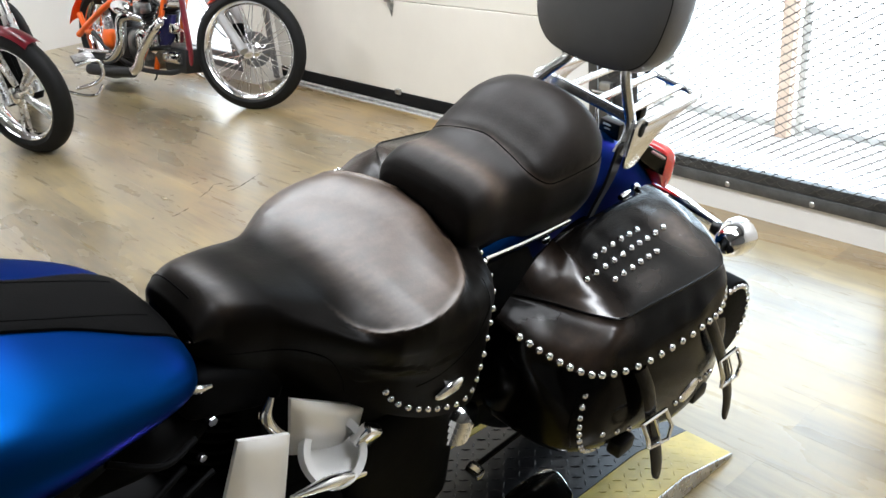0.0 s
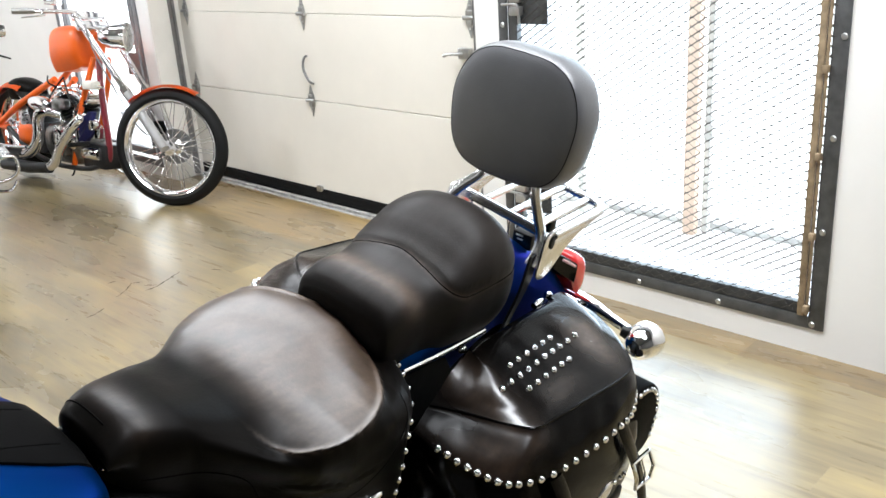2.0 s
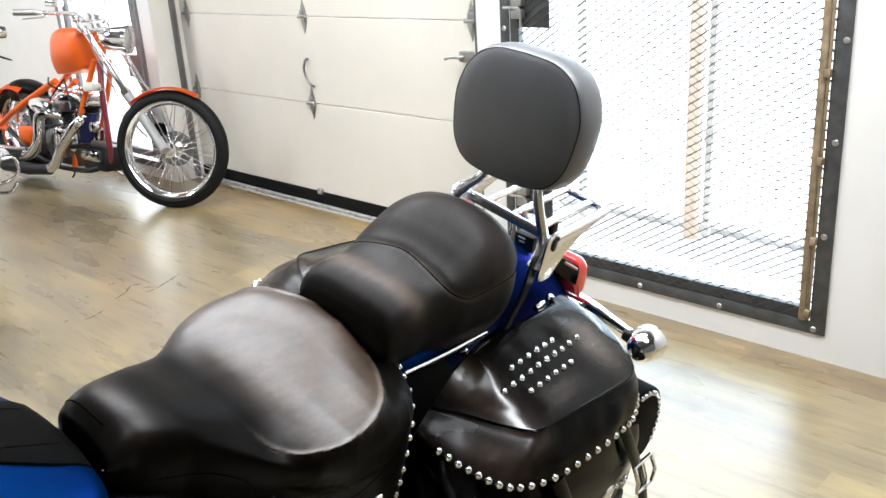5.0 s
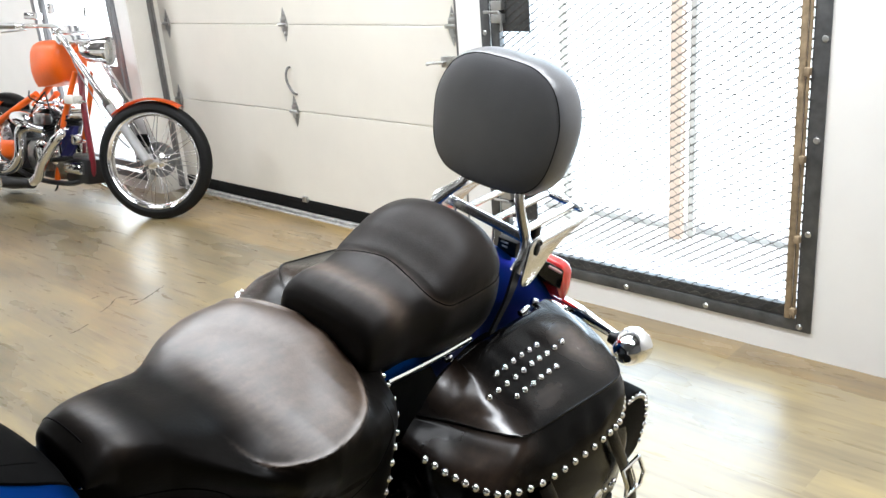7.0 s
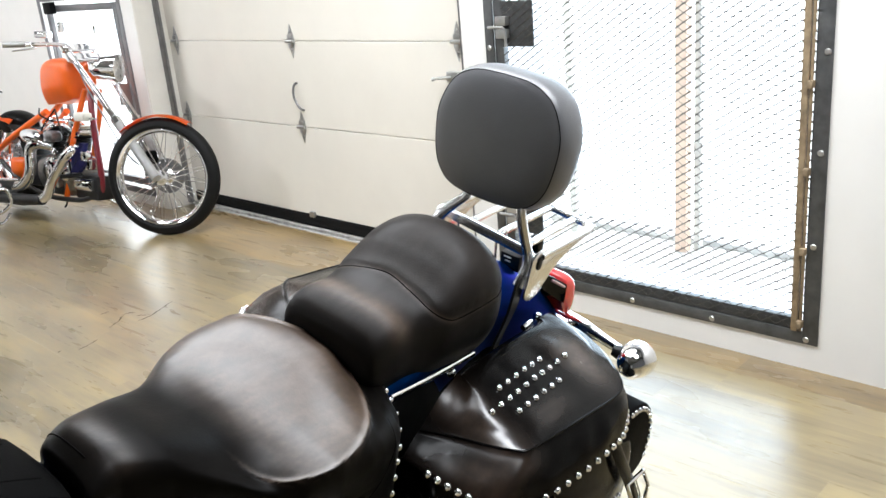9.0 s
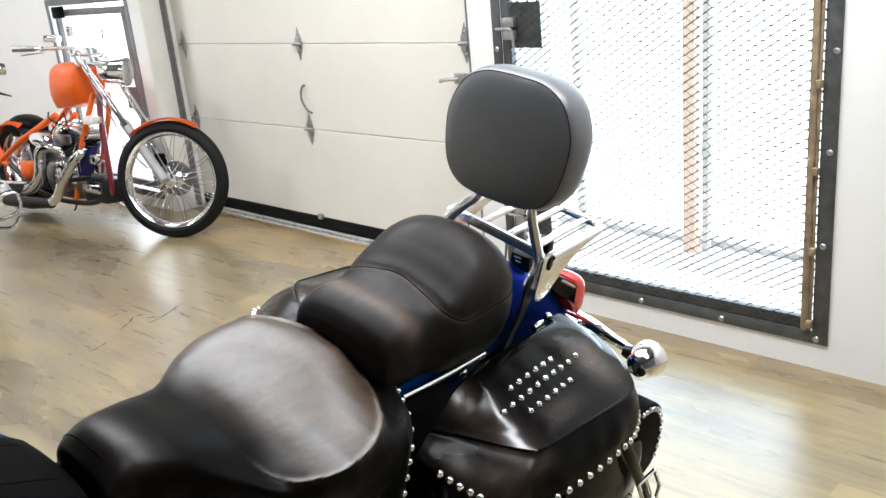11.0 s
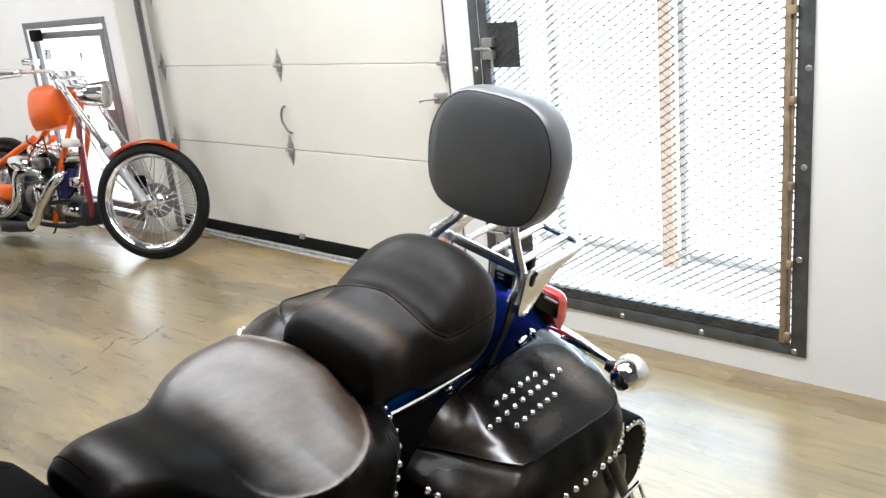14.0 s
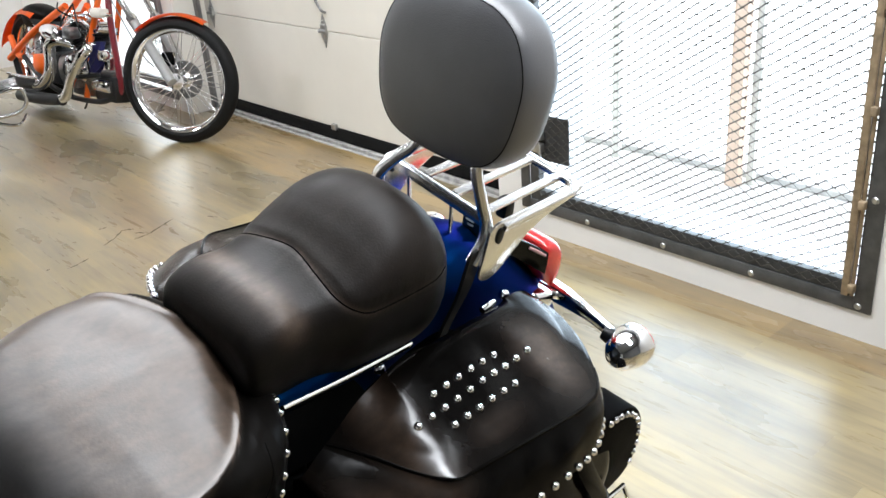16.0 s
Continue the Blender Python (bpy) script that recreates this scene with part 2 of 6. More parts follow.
def ball(x, y, z, r, flat=1.0, u=10, v=6, bm=None, m=None):
    b = bm or bmesh.new()
    got = bmesh.ops.create_uvsphere(b, u_segments=u, v_segments=v, radius=r)
    bmesh.ops.transform(b, matrix=Matrix.LocRotScale((x, y, z), None, (1, 1, flat)) if m is None else m, verts=got["verts"])
    return b


def extrude_outline(pts, y0, y1, bevel=0.0, axis="y", bm=None):
    """A plate: an outline of (a, b) pairs, pushed from y0 to y1 along an axis."""
    b = bm or bmesh.new()

    def q(a, c, d):
        return {"y": (a, d, c), "x": (d, a, c), "z": (a, c, d)}[axis]
    lo = [b.verts.new(q(a, c, y0)) for a, c in pts]
    hi = [b.verts.new(q(a, c, y1)) for a, c in pts]
    b.faces.new(lo), b.faces.new(list(reversed(hi)))
    for i in range(len(pts)):
        j = (i + 1) % len(pts)
        b.faces.new((lo[i], hi[i], hi[j], lo[j]))
    if bevel:
        bmesh.ops.recalc_face_normals(b, faces=b.faces)
        es = [e for e in b.edges if e.calc_face_angle(0) > 0.6]
        bmesh.ops.bevel(b, geom=es, offset=bevel, segments=2, profile=0.5, affect="EDGES")
    return b


# ---------------------------------------------------------------- the room
X_IN, X_OUT = -0.21, 0.12          # inner and outer face of the east wall
Y_S, Y_N, X_W, Z_C = -6.5, 4.2, -6.0, 3.0
Z_U = 2.25                         # the wall is white up to here


def structure(name, bm, material, label, category, smooth=False):
    return tagged(part(name, bm, material, smooth=smooth), label, category, kind="structure")


def wall_with_openings(name, y0, y1, holes):
    """The east wall in pieces round its openings (y0, y1, z0, z1)."""
    b = bmesh.new()
    y = y0
    for h0, h1, g0, g1 in holes:
        box(X_IN, y, 0, X_OUT, h0, Z_U, bm=b)
        if g0 > 0:
            box(X_IN, h0, 0, X_OUT, h1, g0, bm=b)
        box(X_IN, h0, g1, X_OUT, h1, Z_U, bm=b)
        y = h1
    box(X_IN, y, 0, X_OUT, y1, Z_U, bm=b)
    return structure(name, b, M_WALL, "white painted plaster wall with a door and two openings", "wall")


GATE = (-2.925, -1.62, 0.125, 2.06)
HATCH = (1.475, 2.635, 0.10, 1.385)
DOORWAY = (-1.45, 1.30, 0.0, 2.2)
wall_with_openings("wall_east", Y_S, Y_N, [GATE, DOORWAY, HATCH])
# upper walls and south wall are unseen, dark only to hold reflections down
structure("wall_east_upper", box(X_IN, Y_S, Z_U, X_OUT, Y_N, Z_C), M_BACK, "unseen upper wall, coloured dark to keep reflections dark", "wall")
structure("wall_north", box(X_W, Y_N, 0, X_OUT, Y_N + 0.15, Z_C), M_WALL, "plain white painted wall", "wall")
structure("wall_south", box(X_W, Y_S - 0.15, 0, X_OUT, Y_S, Z_C), M_BACK, "unseen south wall, coloured dark to keep reflections dark", "wall")
structure("wall_west", box(X_W - 0.15, Y_S - 0.15, 0, X_W, Y_N + 0.15, Z_U), M_WALL, "plain white painted wall", "wall")
structure("wall_west_upper", box(X_W - 0.15, Y_S - 0.15, Z_U, X_W, Y_N + 0.15, Z_C), M_BACK, "unseen upper wall, coloured dark to keep reflections dark", "wall")
structure("ceiling", box(X_W - 0.15, Y_S - 0.15, Z_C, X_OUT, Y_N + 0.15, Z_C + 0.15), M_CEIL, "plain dark ceiling", "ceiling")
floor = structure("floor", box(X_W, Y_S, -0.12, 0.02, Y_N, -0.006), M_CONC, "wood-look vinyl plank floor in tan and grey", "floor")
structure("trim_jamb", box(-0.207, 1.288, 0, 0.0, 1.2995, 2.19, 0.002), M_JAMB, "cream painted door jamb", "trim")

# outside
structure("ground", box(0.12, -30, -0.25, 60, 30, -0.02), M_GROUND, "sunlit pale concrete yard", "ground")
# emissive sheet beyond the yard, standing in for the bright daylight outside
bd = bpy.data.materials.new("glowing_backdrop")
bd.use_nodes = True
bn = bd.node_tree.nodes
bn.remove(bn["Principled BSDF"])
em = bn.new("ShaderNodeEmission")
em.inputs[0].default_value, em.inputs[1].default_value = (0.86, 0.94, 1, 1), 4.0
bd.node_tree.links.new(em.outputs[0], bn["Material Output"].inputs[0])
structure("backdrop", box(0.95, -12, -0.02, 1.05, 12, 6), bd, "glowing white sheet standing in for overexposed daylight", "backdrop")
slim = tagged(part("fence_post", box(0.765, -2.024, -0.02, 0.795, -1.99, 2.6, 0.004), M_GROUND), "slim white painted fence post standing in the yard", "post")
part("clip", box(0.757, -2.035, 0.45, 0.765, -1.992, 0.52, 0.002), M_GROUND, slim)
tagged(part("fence_post", box(0.72, -1.332, -0.02, 0.75, -1.292, 2.6, 0.004), M_GROUND), "slim white painted fence post standing in the yard", "post")
tagged(part("timber_post", box(0.70, -1.985, -0.02, 0.75, -1.925, 2.6, 0.004), M_POST), "upright orange-brown timber post standing in the yard", "post")

structure("trim_kerb", box(0.84, -4.5, -0.02, 0.94, 4.5, 0.008, 0.004), M_KERB, "low grey kerb at the edge of the yard", "kerb")

# ---------------------------------------------------------------- garage door
garage = thing("garage_door", "closed cream sectional garage door with zinc hinges", "garage door", kind="structure")
JOINTS = [0.085, 0.605, 1.078, 1.55, 2.02, 2.3]
for z0, z1 in zip(JOINTS, JOINTS[1:]):
    part("door_panel", box(0.0, DOORWAY[0] + 0.004, z0 + 0.002, 0.045, DOORWAY[1] - 0.004, z1 - 0.002, 0.003), M_DOOR, garage, smooth=False)
part("bottom_seal", box(-0.004, DOORWAY[0] + 0.004, 0.014, 0.04, DOORWAY[1] - 0.004, 0.084, 0.006), M_SEAL, garage, "black rubber bottom seal")
structure("sill", box(-0.02, DOORWAY[0], -0.006, 0.06, DOORWAY[1], 0.012, 0.004), M_CONC, "worn pale concrete sill under the garage door", "sill")


def hinge_mesh():
    """Diamond-ended strap hinge, flat on the panels (facing -x)."""
    b = extrude_outline([(0, 0.078), (0.022, 0.02), (0.022, -0.02), (0, -0.078), (-0.022, -0.02), (-0.022, 0.02)], -0.004, 0.0, axis="x")
    lathe([(0.0, -0.03), (0.009, -0.03), (0.009, 0.03), (0.0, 0.03)], 10, "y", bm=b, m=pose(-0.012, 0, 0))
    box(-0.014, -0.012, -0.03, -0.003, 0.012, -0.008, 0.002, bm=b)
    box(-0.012, -0.018, 0.008, -0.003, 0.018, 0.03, 0.002, bm=b)
    for z in (0.045, -0.045):
        ball(-0.005, 0, z, 0.006, bm=b, u=8, v=5)
    return mesh_from(b, M_ZINC)


hinge_me = hinge_mesh()
for z in JOINTS[1:-1]:
    for y in (0.0, 1.205, -1.235):
        part("hinge", hinge_me, None, garage, m=pose(0, y, z) @ Matrix.Diagonal((1, 1.15, 1.15, 1)))
part("pull_handle", tube([(-0.003, 0.0, 0.85), (-0.02, 0.0, 0.845), (-0.03, 0.006, 0.815), (-0.032, 0.004, 0.775), (-0.028, -0.014, 0.735), (-0.022, -0.03, 0.712), (-0.003, -0.034, 0.70)], 0.0068, 8, 24), M_TRACK, garage, "bent dull steel pull handle")
part("seal_clip", box(-0.018, -0.012, 0.075, 0.0, 0.03, 0.108, 0.003), M_ZINC, garage)
for y in (1.245, -1.36):
    b = box(-0.075, y - 0.004, 0.02, -0.071, y + 0.045, 2.3)
    box(-0.075, y + 0.041, 0.02, -0.03, y + 0.045, 2.3, bm=b)
    box(-0.075, y - 0.004, 0.02, -0.055, y, 2.3, bm=b)
    part("track", b, M_TRACK, garage, "grey steel door track", smooth=False)
lock = box(-0.03, -1.24, 0.895, -0.0, -1.17, 0.945, 0.004)
tube([(-0.03, -1.2, 0.92), (-0.05, -1.18, 0.92), (-0.052, -1.13, 0.917), (-0.05, -1.1, 0.91)], [0.007, 0.008, 0.007, 0.009], 8, 12, bm=lock)
part("lock_handle", lock, M_ZINC, garage, "zinc lock handle")


# ---------------------------------------------------------------- expanded metal gates
def expanded_mesh(y0, y1, z0, z1, x, dy=0.05, dz=0.0155, w=0.0008, d=0.0042):
    """Expanded metal: diamonds of flat strands with thicker knots, one joined mesh."""
    verts, faces = [], []

    def strand(a, c, k):
        i = len(verts)
        for yy, zz in (a, c):
            for sx, sz in ((0, -k), (d, -k - 0.65 * d), (d, k - 0.65 * d), (0, k)):
                verts.append((x + sx, yy, zz + sz))
        faces.extend([(i, i + 1, i + 5, i + 4), (i + 1, i + 2, i + 6, i + 5), (i + 2, i + 3, i + 7, i + 6), (i + 3, i, i + 4, i + 7)])
    ny, nz = int((y1 - y0) / dy), int((z1 - z0) / dz)
    for r in range(nz):
        za = z0 + r * dz
        for c in range(ny * 2):
            ya = y0 + c * dy / 2
            up = (c + r) % 2
            strand((ya, za + (dz if up else 0)), (ya + dy / 2, za + (0 if up else dz)), w)
            if up:
                strand((ya - 0.006, za + dz), (ya + 0.006, za + dz), w * 1.25)
    me = bpy.data.meshes.new("expanded_mesh")
    me.from_pydata(verts, [], faces)
    me.materials.append(M_MESH)
    return me


def frame_boxes(y0, y1, z0, z1, w, x0, x1, bevel=0.002):
    return [box(x0, y0, z0, x1, y0 + w, z1, bevel), box(x0, y1 - w, z0, x1, y1, z1, bevel),
            box(x0, y0 + w, z0, x1, y1 - w, z0 + w, bevel), box(x0, y0 + w, z1 - w, x1, y1 - w, z1, bevel)]


gate = thing("security_gate", "closed dark steel security gate with expanded metal mesh", "gate")
for y0, y1, z0, z1 in ((-2.974, -2.921, 0.095, 2.1), (-1.63, -1.585, 0.095, 2.1), (-2.921, -1.63, 0.095, 0.14), (-2.921, -1.63, 2.055, 2.1)):
    part("outer_frame", box(X_IN - 0.007, y0, z0, X_IN - 0.0005, y1, z1, 0.002), M_STEEL, gate)
for y0, y1, z0, z1 in ((-2.906, -2.88, 0.126, 2.053), (-1.675, -1.63, 0.126, 2.053), (-2.88, -1.675, 0.126, 0.182), (-2.88, -1.675, 2.008, 2.053)):
    part("leaf_frame", box(X_IN + 0.0005, y0, z0, X_IN + 0.03, y1, z1, 0.003), M_STEEL, gate)
for y0, y1, x0 in ((-2.906, -2.884, 0.017), (-2.9195, -2.9085, 0.012)):
    part("hinge_stile", box(X_IN - x0, y0, 0.14, X_IN - 0.0045, y1, 2.05, 0.0025), M_RUST, gate, "rust-brown steel hinge stile")
for z in (0.17, 0.43, 0.70, 0.98, 1.26, 1.5):
    part("hinge_lug", box(X_IN - 0.028, -2.924, z - 0.014, X_IN - 0.004, -2.905, z + 0.012, 0.003), M_RUST, gate)
part("wire_mesh", expanded_mesh(-2.925, -1.66, 0.15, 2.04, X_IN - 0.0095), None, gate, "dark expanded metal mesh")
bolt_me = mesh_from(lathe([(0.0, -0.005), (0.008, -0.004), (0.011, 0.0), (0.0, 0.0)], 12, "x"), M_ZINC)
for y, z in [(-2.9345, 0.112), (-2.944, 0.447), (-2.952, 0.762), (-2.958, 1.078), (-2.96, 1.4), (-2.96, 1.72), (-2.591, 0.112), (-2.256, 0.112), (-1.92, 0.112),
             (-1.605, 0.45), (-1.605, 0.78), (-1.605, 1.08), (-1.605, 1.4)]:
    part("bolt", bolt_me, None, gate, m=pose(X_IN - 0.007, y, z))
for dz in (0, -0.775):
    part("latch_plate", box(X_IN - 0.001, -1.83, 1.085 + dz, X_IN + 0.003, -1.67, 1.262 + dz), M_STEEL, gate, "dark steel latch plate")
    b = box(X_IN - 0.03, -1.715, 1.12 + dz, X_IN - 0.004, -1.66, 1.155 + dz, 0.003)
    box(X_IN - 0.03, -1.715, 1.17 + dz, X_IN - 0.004, -1.66, 1.205 + dz, 0.003, bm=b)
    tube([(X_IN - 0.03, -1.625, 1.163 + dz), (X_IN - 0.03, -1.7, 1.163 + dz), (X_IN - 0.03, -1.712, 1.15 + dz), (X_IN - 0.03, -1.712, 1.088 + dz)], 0.006, 8, bm=b)
    part("slide_bolt", b, M_ZINC, gate, "bare zinc slide bolt")

hatch = thing("mesh_hatch", "low grey steel framed mesh hatch standing in front of daylight", "gate")
for b in frame_boxes(1.44, 2.665, 0.07, 1.42, 0.045, X_IN - 0.007, X_IN - 0.0005):
    part("outer_frame", b, M_HATCH, hatch)
for b in frame_boxes(1.535, 2.58, 0.13, 1.345, 0.045, X_IN + 0.01, X_IN + 0.04, 0.003):
    part("leaf_frame", b, M_HATCH, hatch)
part("latch_box", box(X_IN - 0.05, 2.36, 1.29, X_IN - 0.008, 2.48, 1.37, 0.006), M_BLACKMETAL, hatch)
part("sign_plate", box(X_IN - 0.012, 1.5, 0.68, X_IN - 0.008, 1.68, 0.83, 0.002), M_HATCH, hatch, "small dark sign plate")


# ---------------------------------------------------------------- padded bodies and surface details
from mathutils.bvhtree import BVHTree
from mathutils import noise


def smooth01(a, b_, v):
    t = min(1, max(0, (v - a) / (b_ - a)))
    return t * t * (3 - 2 * t)


def loft(stations, n=40, ring=28, power=2.3, bottom=0.6, near=None):
    """A padded body along x. Stations: x, half width, crown z, shoulder z (widest), bottom z. near: x, half width, power, flatness and width of the flat top of the -y side, which falls to z = 0.80 at its edge."""
    b = bmesh.new()
    rows = []
    for st in catmull(stations, n):
        x, w, zc, zs, zb = st[:5]
        power = st[5] if len(st) > 5 else power
        half = []
        k = ring // 4
        for i in range(k + 1):
            a = math.pi / 2 * i / k
            half.append((w * math.sin(a) ** (2 / power), zs + (zc - zs) * math.cos(a) ** (2 / power)))
        for i in range(1, k + 1):
            f = i / k
            half.append((w * (1 - (1 - bottom) * f ** 2.2), zs + (zb - zs) * f))
        other = half
        if near:
            w2, p2, flat, yr = (float(np.interp(x, [q[0] for q in near], [q[i] for q in near])) for i in (1, 2, 3, 4))
            other = []
            for i in range(k + 1):
                a = math.pi / 2 * i / k
                y1, z1 = w2 * math.sin(a) ** (2 / p2), zs + (zc - zs) * math.cos(a) ** (2 / p2)
                f = i / (0.68 * k)
                e = math.pi / 2 * min(1, max(0, (i - 0.68 * k) / (0.32 * k)))
                y2, z2 = (yr * f, zc + (0.80 - zc) * (0.8 * f + 0.2 * f * f)) if f < 1 else (yr + (w2 - yr) * math.sin(e), zs + (0.80 - zs) * math.cos(e))
                other.append((y1 + (y2 - y1) * flat, z1 + (z2 - z1) * flat))
            other += [(w2 + (y - w) - (w2 - w) * smooth01(0, 0.5, (zs - z) / (zs - zb)), z) for y, z in half[k + 1:]]
        full = half + [(-y, z) for y, z in reversed(other[1:])]
        rows.append([b.verts.new((x, y, z)) for y, z in full])
    grid_faces(b, rows, close_v=True, cap=True)
    return b


def tree_of(me):
    return BVHTree.FromPolygons([v.co.copy() for v in me.vertices], [tuple(p.vertices) for p in me.polygons])


def drop(tree, p, d=(0, 0, -1)):
    """Where a ray from p along d meets a surface: the place and the normal."""
    q, n, _, _ = tree.ray_cast(Vector(p), Vector(d).normalized())
    return (q, n) if q else (Vector(p), -Vector(d).normalized())


def seam(tree, pts, d=(0, 0, -1), r=0.0014, n=40, lift=0.0):
    """A thin raised welt laid on a surface along points cast on it."""
    line = []
    for p in catmull(pts, n):
        q, nn, _, _ = tree.ray_cast(Vector(p), Vector(d).normalized())
        if q:
            line.append(tuple(q + nn * lift))
    return tube(line, r, 6)


def hug(tree, pts, n=60, r=0.0014, lift=0.0):
    """A thin welt along the points of a surface nearest to a smooth line."""
    line = []
    for p in catmull(pts, n):
        q, nn, _, _ = tree.find_nearest(Vector(p))
        line.append(tuple(q + nn * lift))
    return tube(line, r, 6)


STUD_ME = mesh_from(lathe([(0.0065, -0.002), (0.0066, 0.0005), (0.0056, 0.0032), (0.0032, 0.0052), (0.0, 0.0058)], 12, "z"), M_CHROME)


def stud(parent, q, n, size=1.0):
    rot = Vector((0, 0, 1)).rotation_difference(n).to_matrix().to_4x4()
    return part("stud", STUD_ME, None, parent, m=Matrix.Translation(q) @ rot @ Matrix.Scale(size, 4))


# ---------------------------------------------------------------- the blue motorcycle
BIKE_M = Matrix.Translation((-2.0, -2.805, 0.70)) @ Euler((0, 0, radians(4.5))).to_matrix().to_4x4() @ Euler((radians(12), 0, 0)).to_matrix().to_4x4() @ Matrix.Translation((0, 0, -0.70))
bike = thing("touring_motorcycle", "blue cruiser motorcycle with black studded seat and saddlebags", "motorcycle", BIKE_M)

SEAT = [(-0.646, 0.03, 0.875, 0.86, 0.845, 2.4), (-0.635, 0.06, 0.893, 0.86, 0.82, 2.4), (-0.595, 0.084, 0.905, 0.855, 0.785, 2.6), (-0.53, 0.101, 0.89, 0.835, 0.725, 3.0), (-0.45, 0.139, 0.862, 0.80, 0.668, 3.2),
        (-0.38, 0.183, 0.85, 0.765, 0.62, 3.2), (-0.30, 0.206, 0.848, 0.75, 0.575, 3.3), (-0.22, 0.208, 0.846, 0.745, 0.545, 3.1), (-0.18, 0.203, 0.841, 0.74, 0.555, 2.8), (-0.155, 0.192, 0.836, 0.745, 0.64, 2.6),
        (-0.13, 0.17, 0.826, 0.75, 0.72, 2.5), (-0.112, 0.14, 0.81, 0.76, 0.75, 2.4), (-0.10, 0.10, 0.79, 0.77, 0.76, 2.4)]
SEAT_NEAR = [(-0.60, 0.08, 2.5, 0, 0.07), (-0.53, 0.101, 2.6, 0, 0.08), (-0.46, 0.150, 2.4, 0.3, 0.10), (-0.42, 0.185, 2.3, 0.9, 0.158), (-0.38, 0.208, 2.15, 1, 0.193), (-0.32, 0.222, 2.05, 1, 0.207), (-0.25, 0.219, 2.05, 1, 0.19), (-0.22, 0.215, 2.05, 1, 0.171), (-0.18, 0.206, 2.1, 1, 0.125), (-0.155, 0.192, 2.2, 1, 0.08), (-0.13, 0.165, 2.3, 1, 0.03), (-0.10, 0.10, 2.4, 0.5, 0.02)]

# the rim of the dish, seen from above: (x, half width)
DISH = [(float(p[0]), float(p[1])) for p in catmull([(-0.118, 0.0), (-0.133, 0.03), (-0.152, 0.075), (-0.171, 0.113), (-0.195, 0.147), (-0.22, 0.173), (-0.25, 0.192), (-0.283, 0.203), (-0.32, 0.208), (-0.36, 0.202), (-0.395, 0.185), (-0.42, 0.16), (-0.44, 0.12), (-0.455, 0.07), (-0.46, 0.0)], 70)]


def rim_gap(x, y):
    """Distance from the rim of the dish, positive inside it."""
    y = y * 0.9 if y > 0 else -y
    d = min(math.hypot(x - p[0], y - p[1]) for p in DISH)
    inside = False
    for (ax, ay), (bx, by) in zip(DISH, DISH[1:]):
        if (ax > x) != (bx > x) and y < ay + (by - ay) * (x - ax) / (bx - ax):
            inside = not inside
    return d if inside else -d


def dish(me):
    """Sinks the dish, rolls its rim up a little and draws the skin in outside it."""
    normals = [v.normal.copy() for v in me.vertices]
    for v, nn in zip(me.vertices, normals):
        x, y, z = v.co
        if z < 0.70 or x < -0.56:
            continue
        d = rim_gap(x, y)
        fade = smooth01(-0.455, -0.38, x)
        push = 0.0034 * math.exp(-((d - 0.003) / 0.005) ** 2) - 0.008 * smooth01(0.004, 0.10, d)
        if d < 0:
            push -= 0.0035 * math.exp(-((d + 0.012) / 0.01) ** 2)
        v.co += nn * push * fade


seat_bm = loft(SEAT, 170, 192, power=2.6, bottom=0.95, near=SEAT_NEAR)
seat_me = mesh_from(seat_bm, M_LEATHER)
for v in seat_me.vertices:
    # the far side of the dish stands higher
    if v.co.z > 0.70:
        v.co.z += 0.17 * (v.co.y + math.hypot(v.co.y, 0.06)) / 2 * smooth01(0.74, 0.82, v.co.z) * smooth01(-0.46, -0.36, v.co.x) * (1 - 0.5 * smooth01(-0.17, -0.11, v.co.x))
sb = bmesh.new()
sb.from_mesh(seat_me)
soft = [v for v in sb.verts if v.co.z > 0.805 and abs(v.co.y) < 0.14 and -0.5 < v.co.x < -0.14]
for _ in range(60):
    bmesh.ops.smooth_vert(sb, verts=soft, factor=0.5, use_axis_z=True)
sb.to_mesh(seat_me)
sb.free()
seat_me.update()
dish(seat_me)
seat_me.update()
for v in seat_me.vertices:
    # the padding sits a little over to the stand side
    v.co.y -= 0.013 * smooth01(0.72, 0.85, v.co.z)
    if v.co.y > 0:
        v.co.y *= 1 - 0.12 * math.exp(-((v.co.x + 0.43) / 0.08) ** 2) - 0.16 * math.exp(-((v.co.x + 0.61) / 0.07) ** 2)


def seat_wear_sheen(p, n):
    """The dish is rubbed, most along its rim; its dark front and the nose crown imitate reflections."""
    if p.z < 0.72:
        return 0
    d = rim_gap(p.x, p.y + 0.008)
    # rubbed dish; the fade towards the front paints in a dark reflection
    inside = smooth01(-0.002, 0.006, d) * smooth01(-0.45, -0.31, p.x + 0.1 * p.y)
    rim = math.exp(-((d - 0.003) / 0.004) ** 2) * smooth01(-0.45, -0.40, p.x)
    # painted highlight on the crown of the nose
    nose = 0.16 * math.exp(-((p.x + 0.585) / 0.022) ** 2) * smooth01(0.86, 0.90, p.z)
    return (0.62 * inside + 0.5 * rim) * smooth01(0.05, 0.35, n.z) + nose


set_wear(seat_me, seat_wear_sheen)
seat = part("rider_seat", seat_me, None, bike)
seat_tree = tree_of(seat.data)
part("nose_seam", seam(seat_tree, [(-0.622, y, 1.0) for y in (-0.05, -0.03, 0, 0.03, 0.05)], n=20, r=0.0012), M_STRAP, seat)
